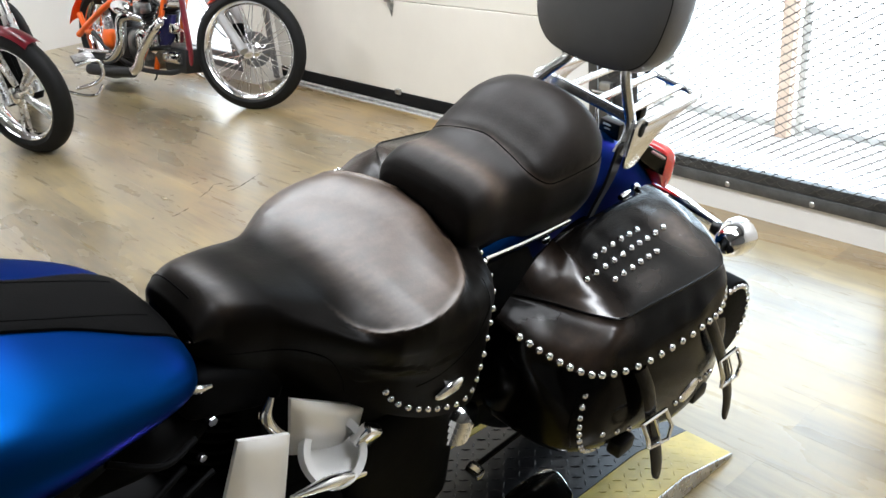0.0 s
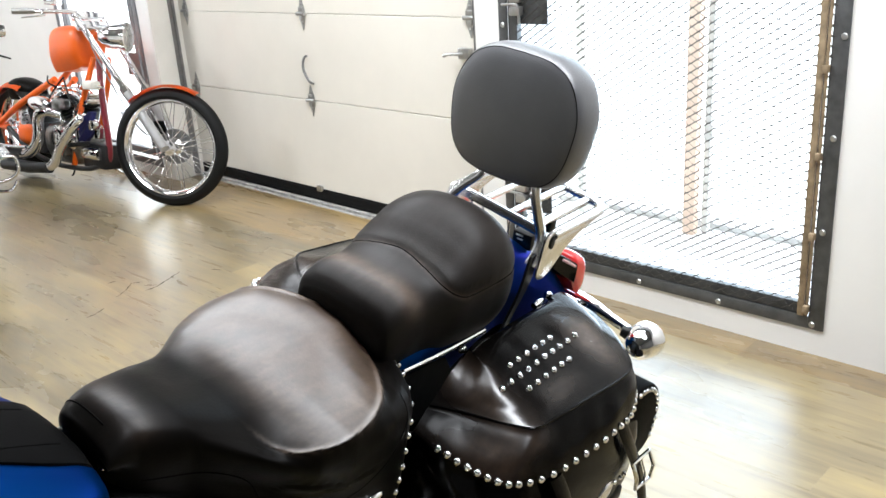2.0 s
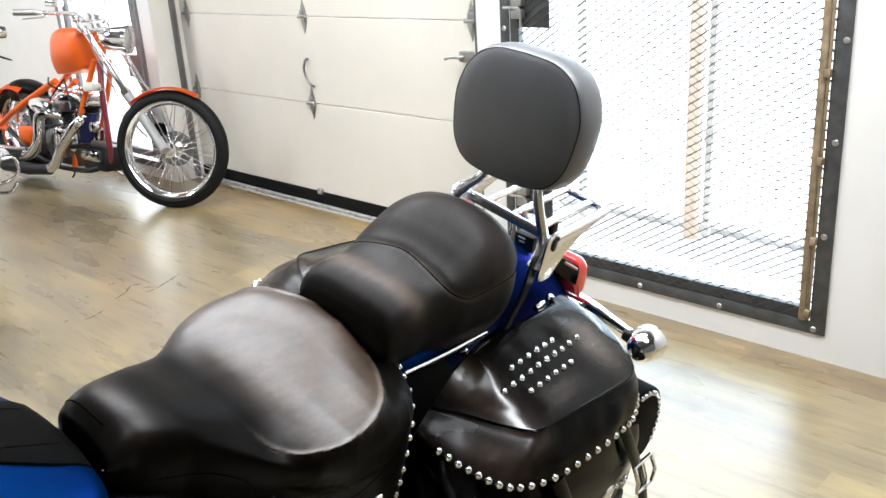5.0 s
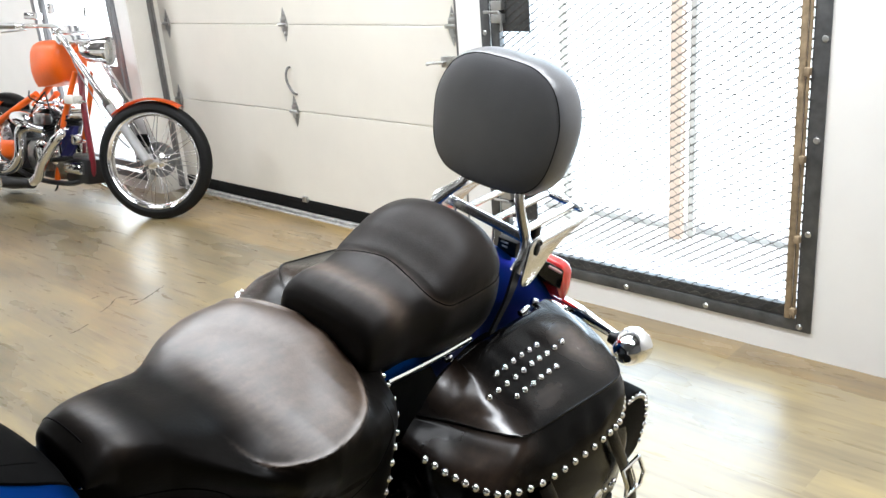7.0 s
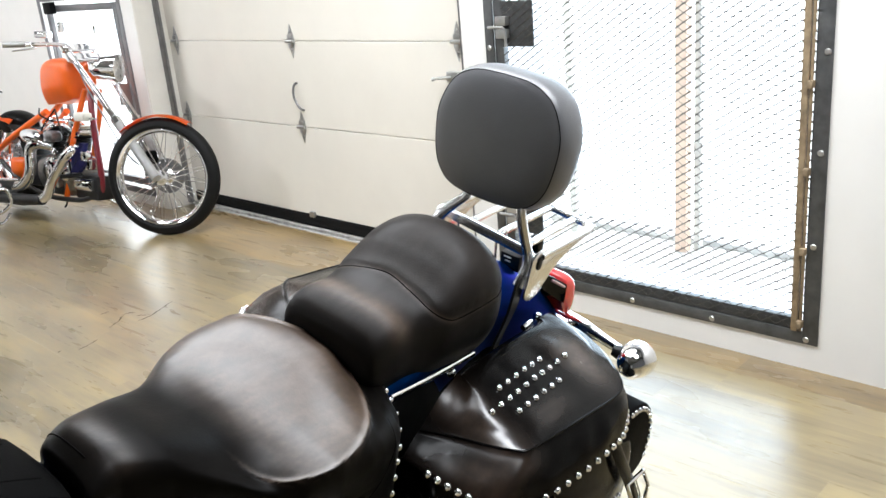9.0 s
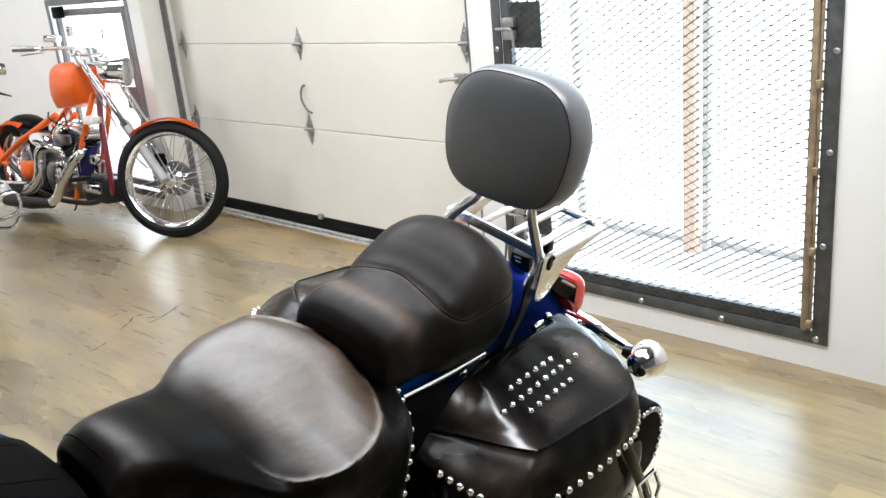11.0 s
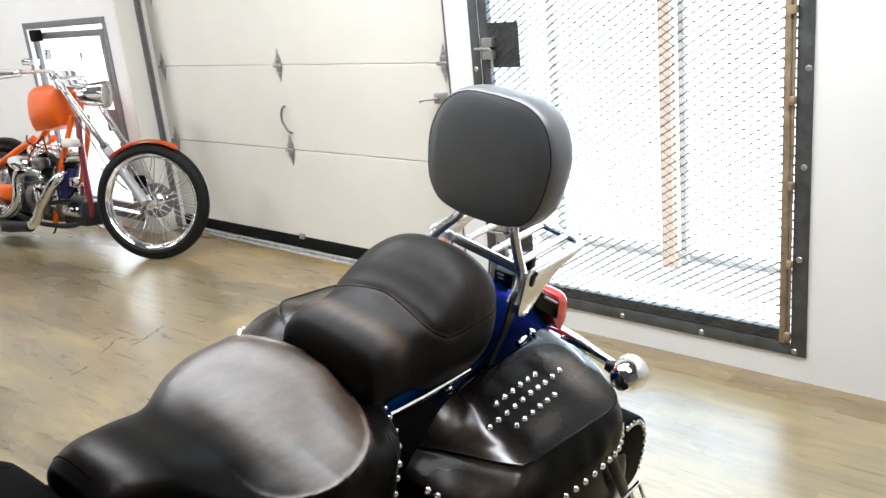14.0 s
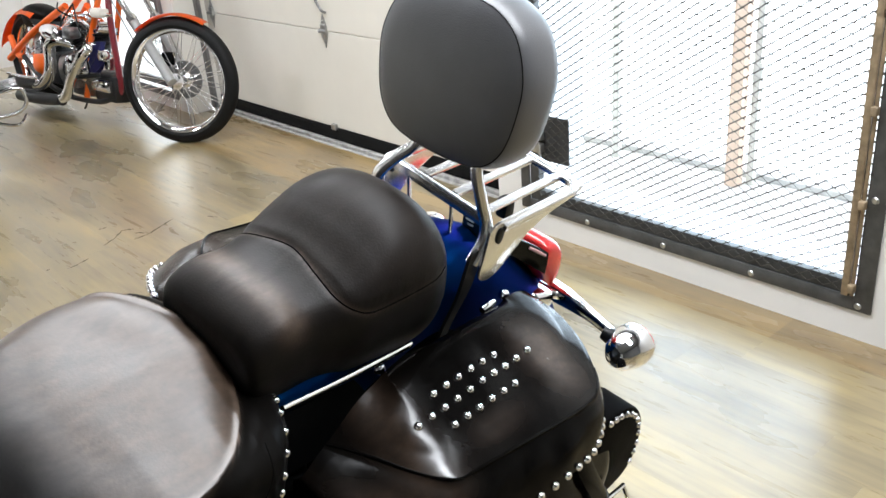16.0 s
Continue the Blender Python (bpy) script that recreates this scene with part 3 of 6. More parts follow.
part("side_seam", seam(seat_tree, [(-0.60, -1, 0.815), (-0.55, -1, 0.80), (-0.50, -1, 0.785), (-0.46, -1, 0.755), (-0.44, -1, 0.71), (-0.435, -1, 0.68)], (0, 1, 0), n=36, r=0.0012), M_STRAP, seat)
part("skirt_seam", hug(seat_tree, [(-0.165, -0.185, 0.80), (-0.178, -0.21, 0.765), (-0.20, -0.22, 0.725), (-0.24, -0.22, 0.69), (-0.29, -0.22, 0.668), (-0.34, -0.22, 0.662)], 50, 0.0009), M_STRAP, seat)
for s in (-1, 1):
    # studs down the back edge of the skirt, then forward along its lower edge
    edge = catmull([(-0.104, 0.095, 0.790), (-0.103, 0.12, 0.776), (-0.12, 0.153, 0.755), (-0.147, 0.186, 0.727), (-0.163, 0.195, 0.69), (-0.172, 0.2, 0.64), (-0.182, 0.2, 0.60), (-0.20, 0.2, 0.57),
                    (-0.235, 0.2, 0.566), (-0.275, 0.2, 0.582), (-0.31, 0.2, 0.598), (-0.344, 0.2, 0.615), (-0.378, 0.2, 0.64), (-0.398, 0.2, 0.668)], 22)
    for x, y, z in edge:
        q, n, _, _ = seat_tree.find_nearest(Vector((x, s * (y + 0.01), z)))
        stud(seat, q, n, 0.95)
    q, n = drop(seat_tree, (-0.64, s * 0.5, 0.848), (0, -s, 0))
    stud(seat, q, n, 0.8)
    q, n, _, _ = seat_tree.find_nearest(Vector((-0.263, s * 0.215, 0.623)))
    b = ball(0, 0, 0, 0.034, u=24, v=12)
    bmesh.ops.transform(b, matrix=Matrix.Diagonal((1.0, 0.42, 0.26, 1)), verts=b.verts)
    rot = n.to_track_quat("Z", "Y").to_matrix().to_4x4()
    part("concho", b, M_CHROME, seat, "oval chrome concho", m=Matrix.Translation(q + n * 0.002) @ rot @ pose(0, 0, 0, 0, 0, -s * 5))

PILLION = [(-0.146, 0.085, 0.853, 0.80, 0.765, 3.4), (-0.142, 0.104, 0.874, 0.815, 0.75, 3.6), (-0.128, 0.114, 0.893, 0.825, 0.74, 3.8), (-0.09, 0.119, 0.906, 0.835, 0.73, 3.6), (-0.045, 0.119, 0.908, 0.84, 0.722, 3.1), (-0.01, 0.126, 0.915, 0.845, 0.72, 2.7), (0.03, 0.138, 0.93, 0.852, 0.718, 2.5),
           (0.07, 0.142, 0.952, 0.86, 0.715, 2.5), (0.12, 0.145, 0.974, 0.865, 0.712, 2.5), (0.175, 0.142, 0.974, 0.855, 0.708, 2.5), (0.22, 0.118, 0.94, 0.835, 0.70, 2.5), (0.243, 0.07, 0.89, 0.81, 0.70, 2.5)]
PANEL = [(0.21, 0.128, 0.868), (0.15, 0.142, 0.868), (0.09, 0.143, 0.866), (0.045, 0.138, 0.866), (0.018, 0.128, 0.878), (0.002, 0.105, 0.895), (0.002, 0.065, 0.912), (0.012, 0.0, 0.92)]
PANEL = PANEL + [(x, -y, z) for x, y, z in reversed(PANEL[:-1])]


def pillion_shape(me):
    """The top panel stands a little proud of the front roll, with a pinched seam between."""
    line = [Vector(p) for p in catmull(PANEL, 120)]
    normals = [v.normal.copy() for v in me.vertices]
    for v, nn in zip(me.vertices, normals):
        if v.co.z < 0.8 or v.co.x < -0.1:
            continue
        d = min((v.co - p).length for p in line)
        inside = v.co.x > 0.012 and (v.co.z > 0.885 or abs(v.co.y) < 0.12)
        v.co += nn * (-0.0022 * math.exp(-(d / 0.006) ** 2) + (0.0012 * smooth01(0.0, 0.02, d) if inside else 0))


pillion_me = mesh_from(loft(PILLION, 130, 140, power=2.5), M_VINYL)
pillion_shape(pillion_me)
PANEL_LINE = [Vector(p) for p in catmull(PANEL, 80)]
set_wear(pillion_me, lambda p, n: 0 if p.z < 0.78 else 0.75 * math.exp(-((p.x + 0.072) / 0.022) ** 2) * smooth01(0.84, 0.89, p.z) + 0.5 * math.exp(-(min((p - q).length for q in PANEL_LINE) / 0.005) ** 2) + 0.08 * smooth01(0.86, 0.93, p.z))
pillion = part("pillion_seat", pillion_me, None, bike)
pillion_tree = tree_of(pillion.data)
part("seam", hug(pillion_tree, PANEL, 110, 0.0013), M_STRAP, pillion)


def backrest_mesh():
    """Rounded trapezoid pad, fuller at the middle; faces -x."""
    b = bmesh.new()
    half = [(0.0, 0.142), (0.072, 0.137), (0.125, 0.107), (0.1545, 0.045), (0.154, -0.02), (0.14, -0.077), (0.108, -0.114), (0.06, -0.128)]
    out = half + [(0.0, -0.131)] + [(-y, z) for y, z in reversed(half[1:])]
    line = catmull(out + [out[0]], 65)[:-1]
    rows = []
    for s, x in ((0.0, -0.041), (0.3, -0.0395), (0.55, -0.0362), (0.75, -0.0315), (0.84, -0.0278), (0.89, -0.0248), (0.92, -0.0222), (0.935, -0.0208), (0.95, -0.0178), (0.975, -0.008),
                 (0.993, 0.006), (1.0, 0.022), (0.996, 0.04), (0.975, 0.055), (0.93, 0.064), (0.8, 0.069), (0.0, 0.071)):
        rows.append([b.verts.new((x, max(s, 0.002) * p[0], max(s, 0.002) * p[1])) for p in line])
    grid_faces(b, rows, close_v=True, cap=True)
    return b, line


bb, pad_line = backrest_mesh()
PAD_M = pose(0.325, -0.007, 1.109, 0, 6, 0)
pad = part("backrest_pad", bb, M_PAD, bike, m=PAD_M)
part("seam", tube([(-0.0208, 0.935 * p[0], 0.935 * p[1]) for p in pad_line], 0.0011, 6, closed=True), M_BLACK, pad)

# sissy bar, side straps and rack; the rack leans a little to the stand side
def rack_z(y):
    return 0.912 + 0.10 * y


POSTS = {-1: [(0.312, -0.086, 1.04), (0.300, -0.092, 0.99), (0.307, -0.103, 0.935), (0.313, -0.113, 0.895), (0.303, -0.119, 0.868), (0.279, -0.118, 0.838)],
         1: [(0.308, 0.03, 1.04), (0.300, 0.042, 0.985), (0.286, 0.07, 0.952), (0.273, 0.095, 0.918), (0.275, 0.108, 0.88), (0.279, 0.113, 0.838)]}
GUSSET = [(0.296, 0.897), (0.31, 0.906), (0.35, 0.908), (0.53, 0.903), (0.532, 0.889), (0.45, 0.876), (0.395, 0.857), (0.352, 0.83), (0.325, 0.812), (0.303, 0.806), (0.284, 0.812), (0.28, 0.826), (0.286, 0.85)]
for s in (-1, 1):
    part("sissy_bar_post", tube(POSTS[s], [0.0085, 0.0085, 0.009, 0.0095, 0.0095, 0.0105], 14, 34, flat=1.25), M_RACK, bike)
    b = bmesh.new()
    rows = []
    for (x, y, z, w) in catmull([(0.284, 0.119, 0.862, 0.012), (0.277, 0.121, 0.845, 0.016), (0.262, 0.119, 0.79, 0.015), (0.242, 0.109, 0.73, 0.012), (0.228, 0.1, 0.672, 0.009)], 20):
        rows.append([b.verts.new(v) for v in ((x - w, s * y, z - w * 0.3), (x + w, s * y, z + w * 0.3), (x + w, s * (y + 0.006), z + w * 0.3), (x - w, s * (y + 0.006), z - w * 0.3))])
    grid_faces(b, rows, close_v=True, cap=True)
    part("side_strap", b, M_BLACK, bike, "black steel side strap")
    side_y = -0.138 if s < 0 else 0.112
    lift = rack_z(side_y) - 0.898
    gus = part("bracket", extrude_outline([(p[0], p[1] + lift) for p in catmull(GUSSET + GUSSET[:1], 60)[:-1]], side_y, side_y + 0.006, 0.0012), M_RACK, bike, "polished steel gusset plate")
    part("docking_notch", extrude_outline([(0.318 + 0.008 * math.cos(a) + 0.002 * math.sin(a), 0.885 + lift + 0.014 * math.sin(a)) for a in np.linspace(0, 2 * math.pi, 17)[:-1]], side_y - 0.004, side_y + 0.01, 0.001), M_BLACK, gus, "black rubber docking notch")


def flat_bar(pts, w, h, bm=None, radius=0.0035):
    """A flat bar with rounded edges along points; w across (in the rack's plane), h thick."""
    b = bm or bmesh.new()
    rows = []
    p = [Vector(q) for q in pts]
    for i, c in enumerate(p):
        d = (p[min(i + 1, len(p) - 1)] - p[max(i - 1, 0)]).normalized()
        o = d.cross(Vector((0, -0.1, 1)).normalized()).normalized()
        n_ = o.cross(d)
        ring = []
        for a in range(12):
            t = 2 * math.pi * (a + 0.5) / 12
            cx, cz = math.cos(t), math.sin(t)
            ring.append(b.verts.new(c + o * (math.copysign(abs(cx) ** 0.4, cx) * w / 2) + n_ * (math.copysign(abs(cz) ** 0.4, cz) * h / 2)))
        rows.append(ring)
    grid_faces(b, rows, close_v=True, cap=True)
    return b


def on_rack(x, y, up=0.0):
    return (x, y, rack_z(y) + up)


corner = [on_rack(0.535 - 0.028 * (1 - math.sin(a)), -0.137 + 0.028 * (1 - math.cos(a))) for a in np.linspace(0, math.pi / 2, 7)]
far_corner = [on_rack(0.535 - 0.028 * (1 - math.cos(a)), 0.111 - 0.028 * (1 - math.sin(a))) for a in np.linspace(0, math.pi / 2, 7)]
luggage = part("luggage_rack", flat_bar([on_rack(0.325, -0.137), on_rack(0.42, -0.137)] + corner + [on_rack(0.535, -0.01)] + far_corner + [on_rack(0.42, 0.111), on_rack(0.325, 0.111)], 0.0175, 0.013), M_RACK, bike, "polished steel luggage rack")
for y in (-0.092, -0.028, 0.04):
    part("rack_slat", flat_bar([on_rack(0.33, y), on_rack(0.43, y, 0.001), on_rack(0.53, y)], 0.0155, 0.009), M_RACK, luggage)
part("front_rail", flat_bar([on_rack(0.312, -0.118), on_rack(0.312, 0.0), on_rack(0.312, 0.105)], 0.014, 0.02), M_RACK, luggage, "polished square front rail")
for y in (-0.03, 0.07):
    part("rack_foot", flat_bar([on_rack(0.318, y, -0.006), (0.322, y, 0.865), (0.325, y, 0.79)], 0.016, 0.005), M_RACK, luggage)
b = box(0.385, -0.052, 0.804, 0.41, -0.002, 0.842, 0.004)
relay = part("plug_box", b, M_BLACK, bike, "small black plastic plug box")
for i, w in enumerate((0.018, 0.014)):
    part("label_bar", box(0.3835, -0.03, 0.832 - 0.009 * i, 0.3845, -0.03 + w, 0.8355 - 0.009 * i), M_WALL, relay)

part("rack_clip", box(0.40, -0.085, 0.855, 0.425, -0.06, 0.893, 0.006), M_BLACK, luggage, "black rubber clip under the rack")
part("plug_bracket", box(0.395, -0.04, 0.765, 0.402, -0.012, 0.797, 0.001), M_BLACKMETAL, relay)

# rear fender, strut trims
FENDER = [(-0.14, 0.80), (-0.02, 0.825), (0.1, 0.85), (0.2, 0.858), (0.28, 0.853), (0.338, 0.836), (0.39, 0.81), (0.45, 0.773), (0.51, 0.723), (0.565, 0.668), (0.615, 0.606), (0.665, 0.54), (0.70, 0.475)]
fl = catmull(FENDER, 40)
b = bmesh.new()
rows = []
for i, (x, z) in enumerate(fl):
    a, c = fl[max(0, i - 1)], fl[min(len(fl) - 1, i + 1)]
    t = Vector((c[0] - a[0], 0, c[1] - a[1])).normalized()
    up = Vector((-t.z, 0, t.x))
    row = []
    for y, h in ((-0.112, -0.165), (-0.116, -0.10), (-0.113, -0.06), (-0.094, -0.026), (-0.062, -0.008), (-0.03, 0.0), (0, 0.003), (0.03, 0.0), (0.062, -0.008), (0.094, -0.026), (0.113, -0.06), (0.116, -0.10), (0.112, -0.165)):
        row.append(b.verts.new(Vector((x, y * (1 - 0.75 * max(0, min(x + 0.1, 0.34))), z)) + up * h))
    for y, h in ((0.108, -0.165), (0.10, -0.06), (0.05, -0.015), (-0.05, -0.015), (-0.10, -0.06), (-0.108, -0.165)):
        row.append(b.verts.new(Vector((x, y * (1 - 0.75 * max(0, min(x + 0.1, 0.34))), z)) + up * h))
    rows.append(row)
grid_faces(b, rows, close_v=True, cap=True)
fender = part("rear_fender", b, M_BLUE, bike, "glossy blue rear fender")
for s in (-1, 1):
    part("strut_trim", tube([(-0.105, s * 0.125, 0.766), (0.02, s * 0.117, 0.745), (0.16, s * 0.11, 0.729)], 0.0045, 10, 12, flat=1.2), M_CHROME, fender, "thin chrome strut trim")
    b = bmesh.new()
    rows = []
    for x, z, w in catmull([(-0.13, 0.70, 0.06), (0.06, 0.655, 0.06), (0.25, 0.605, 0.055), (0.42, 0.56, 0.03)], 14):
        y = 0.127 - 0.15 * (x + 0.105)
        rows.append([b.verts.new(v) for v in ((x, s * (y - 0.012), z - w), (x, s * (y - 0.012), z + w), (x, s * y, z + w), (x, s * y, z - w))])
    grid_faces(b, rows, close_v=True, cap=True)
    part("fender_strut", b, M_BLACKMETAL, fender, "black steel fender strut")
    part("bag_stud_bolt", ball(0.095, s * 0.104, 0.713, 0.012, flat=0.8, u=14, v=8), M_CHROME, fender)

# tail lamp and turn signals
M_GLOSS = mat("gloss_black_lacquer", (0.003, 0.003, 0.003), 0.12, vary=0.1, scale=20, spec=0.3)
tail = part("tail_lamp", loft([(0.435, 0.012, 0.765, 0.758, 0.75, 5), (0.445, 0.018, 0.774, 0.765, 0.748, 6), (0.47, 0.024, 0.778, 0.766, 0.742, 7), (0.50, 0.036, 0.765, 0.75, 0.718, 7), (0.541, 0.057, 0.738, 0.72, 0.686, 7)], 26, 48, power=6, bottom=0.97), M_GLOSS, bike, "glossy black tail lamp housing", m=pose(0, -0.036, 0))
part("red_lens", loft([(0.536, 0.05, 0.744, 0.72, 0.69, 5), (0.5415, 0.0555, 0.75, 0.718, 0.684, 5), (0.56, 0.0565, 0.752, 0.705, 0.655, 5), (0.58, 0.056, 0.74, 0.69, 0.636, 5), (0.60, 0.05, 0.718, 0.68, 0.634, 4), (0.614, 0.036, 0.698, 0.67, 0.64, 3.5), (0.621, 0.012, 0.685, 0.67, 0.65, 3)], 30, 44, power=5, bottom=0.85), M_RED, tail, "red plastic lens")
part("clear_window", tube([(0.502, -0.037, 0.753), (0.518, -0.0455, 0.742), (0.534, -0.0545, 0.731)], [0.0032, 0.004, 0.0032], 10, 10), M_PINK, tail, "pale pink side window")
part("chrome_skirt", loft([(0.52, 0.04, 0.64, 0.62, 0.59), (0.54, 0.055, 0.64, 0.62, 0.585), (0.585, 0.055, 0.625, 0.605, 0.575), (0.61, 0.035, 0.61, 0.595, 0.58)], 14, 28, power=4, bottom=0.8), M_CHROME, tail)
part("fender_latch", tube([(0.318, -0.122, 0.727), (0.334, -0.122, 0.728), (0.352, -0.12, 0.727)], [0.007, 0.008, 0.006], 10, 8), M_CHROME, bike, "small chrome saddlebag latch")
part("latch_pin", ball(0.385, -0.115, 0.724, 0.010, u=12, v=8), M_CHROME, bike)
part("signal_bar", tube([(0.6, -0.25, 0.587), (0.612, -0.17, 0.594), (0.617, -0.1, 0.60), (0.62, 0, 0.60), (0.617, 0.1, 0.60), (0.612, 0.17, 0.594), (0.6, 0.25, 0.587)], [0.009, 0.011, 0.017, 0.02, 0.017, 0.011, 0.009], 12, 30, flat=1.3), M_CHROME, bike, "chrome signal light bar")
for s in (-1, 1):
    sig = part("turn_signal", lathe([(0.0, -0.045), (0.014, -0.043), (0.026, -0.03), (0.034, -0.005), (0.0355, 0.012), (0.034, 0.02)], 24, "x", m=pose(0.6, s * 0.268, 0.583) @ Matrix.Scale(1.22, 4)), M_CHROME, bike, "chrome bullet turn signal")
    part("signal_lens", lathe([(0.033, 0.019), (0.03, 0.026), (0.018, 0.031), (0.0, 0.033)], 24, "x", m=pose(0.6, s * 0.268, 0.583) @ Matrix.Scale(1.22, 4)), M_RED, sig, "red signal lens")
    part("signal_neck", tube([(0.595, s * 0.21, 0.588), (0.6, s * 0.235, 0.585)], [0.013, 0.02], 12), M_BLACK, sig)


# ---------------------------------------------------------------- saddlebags
def saddlebag(s, place=Matrix()):
    """One studded leather saddlebag: body, lid, gusset, straps. s = -1 left, +1 right."""
    # body: sections across, from front to back
    b = bmesh.new()
    rows = []
    for x, k, zb in catmull([(-0.098, 0.36, 0.46), (-0.093, 0.58, 0.43), (-0.075, 0.80, 0.405), (-0.035, 0.90, 0.385), (0.03, 0.945, 0.36), (0.12, 0.98, 0.352), (0.28, 1.0, 0.352), (0.37, 0.98, 0.36), (0.42, 0.92, 0.39), (0.44, 0.75, 0.42)], 36):
        prof = [(0.135, 0.62), (0.2, 0.635), (0.29, 0.64), (0.345, 0.635), (0.372, 0.595), (0.385, 0.55), (0.388, 0.49), (0.375, 0.435), (0.335, 0.40), (0.25, 0.388), (0.16, 0.395), (0.135, 0.45)]
        slim = float(np.interp(x, [-0.096, -0.09, -0.062, 0.0, 0.07, 0.15, 0.28, 0.44], [0.22, 0.40, 0.64, 0.82, 0.90, 0.94, 0.96, 0.74]))
        pts = []
        boxy = smooth01(0.08, 0.24, x)
        for i, (y, z) in enumerate(prof):
            y, z = (y + 0.012 * boxy, z) if i == 7 else (y + 0.04 * boxy, z - 0.02 * boxy) if i == 8 else (y, z - 0.014 * boxy) if i == 9 else (y, z)
            kk = k + (min(k, slim) - k) * smooth01(0.50, 0.60, z)
            pts.append((0.135 + (y - 0.135) * kk, zb + (z - 0.385) * (0.655 - zb) / 0.27))
        rows.append([b.verts.new((x, s * y, z)) for y, z in catmull(pts, 44)])
    grid_faces(b, rows, close_v=True, cap=True)
    bag = part("saddlebag", b, M_BAG, bike, "black studded leather saddlebag", m=place)
    body_tree = tree_of(bag.data)
    # lid: ridge, crease and studded rim, from the inner front corner round to the inner back corner
    ridge = [(0.083, 0.131, 0.731), (0.077, 0.148, 0.732), (0.069, 0.17, 0.728), (0.064, 0.19, 0.722), (0.066, 0.198, 0.719), (0.08, 0.182, 0.726), (0.115, 0.15, 0.738), (0.17, 0.143, 0.741), (0.24, 0.147, 0.742),
             (0.31, 0.152, 0.740), (0.345, 0.157, 0.737), (0.355, 0.157, 0.736), (0.362, 0.155, 0.735), (0.366, 0.15, 0.734), (0.367, 0.13, 0.733)]
    crease = [(-0.047, 0.149, 0.677), (-0.032, 0.175, 0.676), (-0.012, 0.218, 0.676), (0.008, 0.266, 0.675), (0.032, 0.306, 0.673), (0.054, 0.324, 0.672), (0.09, 0.329, 0.672), (0.16, 0.338, 0.672), (0.24, 0.347, 0.67),
              (0.32, 0.353, 0.668), (0.365, 0.343, 0.668), (0.40, 0.310, 0.672), (0.435, 0.255, 0.68), (0.46, 0.19, 0.684), (0.468, 0.13, 0.685)]
    edge = [(-0.102, 0.16, 0.656), (-0.102, 0.19, 0.652), (-0.098, 0.23, 0.644), (-0.085, 0.265, 0.631), (-0.062, 0.315, 0.615), (-0.03, 0.345, 0.605), (0.05, 0.369, 0.595), (0.13, 0.379, 0.591), (0.22, 0.386, 0.591),
            (0.31, 0.385, 0.591), (0.36, 0.368, 0.602), (0.385, 0.34, 0.618), (0.42, 0.28, 0.635), (0.45, 0.2, 0.65), (0.46, 0.13, 0.66)]
    b = bmesh.new()
    rows = []
    count = 112
    for i, (S, C, R) in enumerate(zip(catmull(ridge, count), catmull(crease, count), catmull(edge, count))):
        u = 14 * i / (count - 1)
        back = smooth01(9.5, 11, u)
        front = 1 - smooth01(3.6, 5.2, u)
        base = max(S[0], 0.083)
        pts = [(base, 0.118, 0.64), (base, 0.122, 0.716), (base * 0.8 + S[0] * 0.2, 0.128 * 0.8 + S[1] * 0.2, 0.729 * 0.8 + S[2] * 0.2), (base * 0.4 + S[0] * 0.6, 0.131 * 0.4 + S[1] * 0.6, 0.731 * 0.4 + S[2] * 0.6 + 0.0015)]
        for f in (0.0, 0.06, 0.14, 0.24, 0.34, 0.44, 0.54, 0.64, 0.74, 0.83, 0.9, 0.955):
            q = S + (C - S) * f
            dent = math.sin(math.pi * f)
            p = Vector((q[0], q[1], 0))
            q[2] += dent * (0.015 * back + 0.004 * front) + f * (1 - f) * 4 * (0.006 * noise.noise(p * 11) * (1.2 + 0.3 * front) + 0.0016 * noise.noise(p * 31 + Vector((7, 0, 0))))
            pts.append(tuple(q))
        out = Vector((R[0] - S[0], R[1] - S[1], 0)).normalized()
        pts.append((C[0], C[1], C[2] + 0.0015))
        for f in (0.05, 0.14, 0.28, 0.45, 0.62, 0.78, 0.9):
            q = Vector(C + (R - C) * f) + out * (0.007 * math.sin(math.pi * f) + 0.006 * noise.noise(Vector((R[0] * 22, R[1] * 22, 2.5 * f))) * math.sin(math.pi * f) - 0.0025 * math.exp(-((f - 0.08) / 0.06) ** 2))
            pts.append(tuple(q))
        pts += [tuple(R), tuple(Vector(R) + out * 0.001 - Vector((0, 0, 0.005))), tuple(Vector(R) - out * 0.012 - Vector((0, 0, 0.004))), tuple(Vector(R) - out * 0.04 + Vector((0, 0, 0.01)))]
        rows.append([Vector((p[0], s * p[1], p[2])) for p in pts])
    # soften the top lengthwise, so that the hips are round
    for _ in range(220):
        for j in range(3, 14):
            col = [r[j].copy() for r in rows]
            for i in range(1, count - 1):
                rows[i][j] = col[i] * 0.5 + (col[i - 1] + col[i + 1]) * 0.25
    # loose leather: shallow hollows over the top and the front skirt
    for r in rows:
        for j in range(4, 24):
            k = math.sin(math.pi * (j - 4) / 11) if j < 15 else (0.7 * math.sin(math.pi * (j - 16) / 7) if 16 < j < 23 else 0)
            p = r[j]
            wave = 0.0065 * noise.noise(Vector((p.x * 13, p.y * 17, s * 3))) + 0.0007 * noise.noise(Vector((p.x * 45, p.y * 60, s * 9)))
            if j < 15:
                p.z += k * wave
            else:
                p.x, p.y = p.x - k * wave * 0.6, p.y + s * k * wave
    rows = [[b.verts.new(p) for p in r] for r in rows]
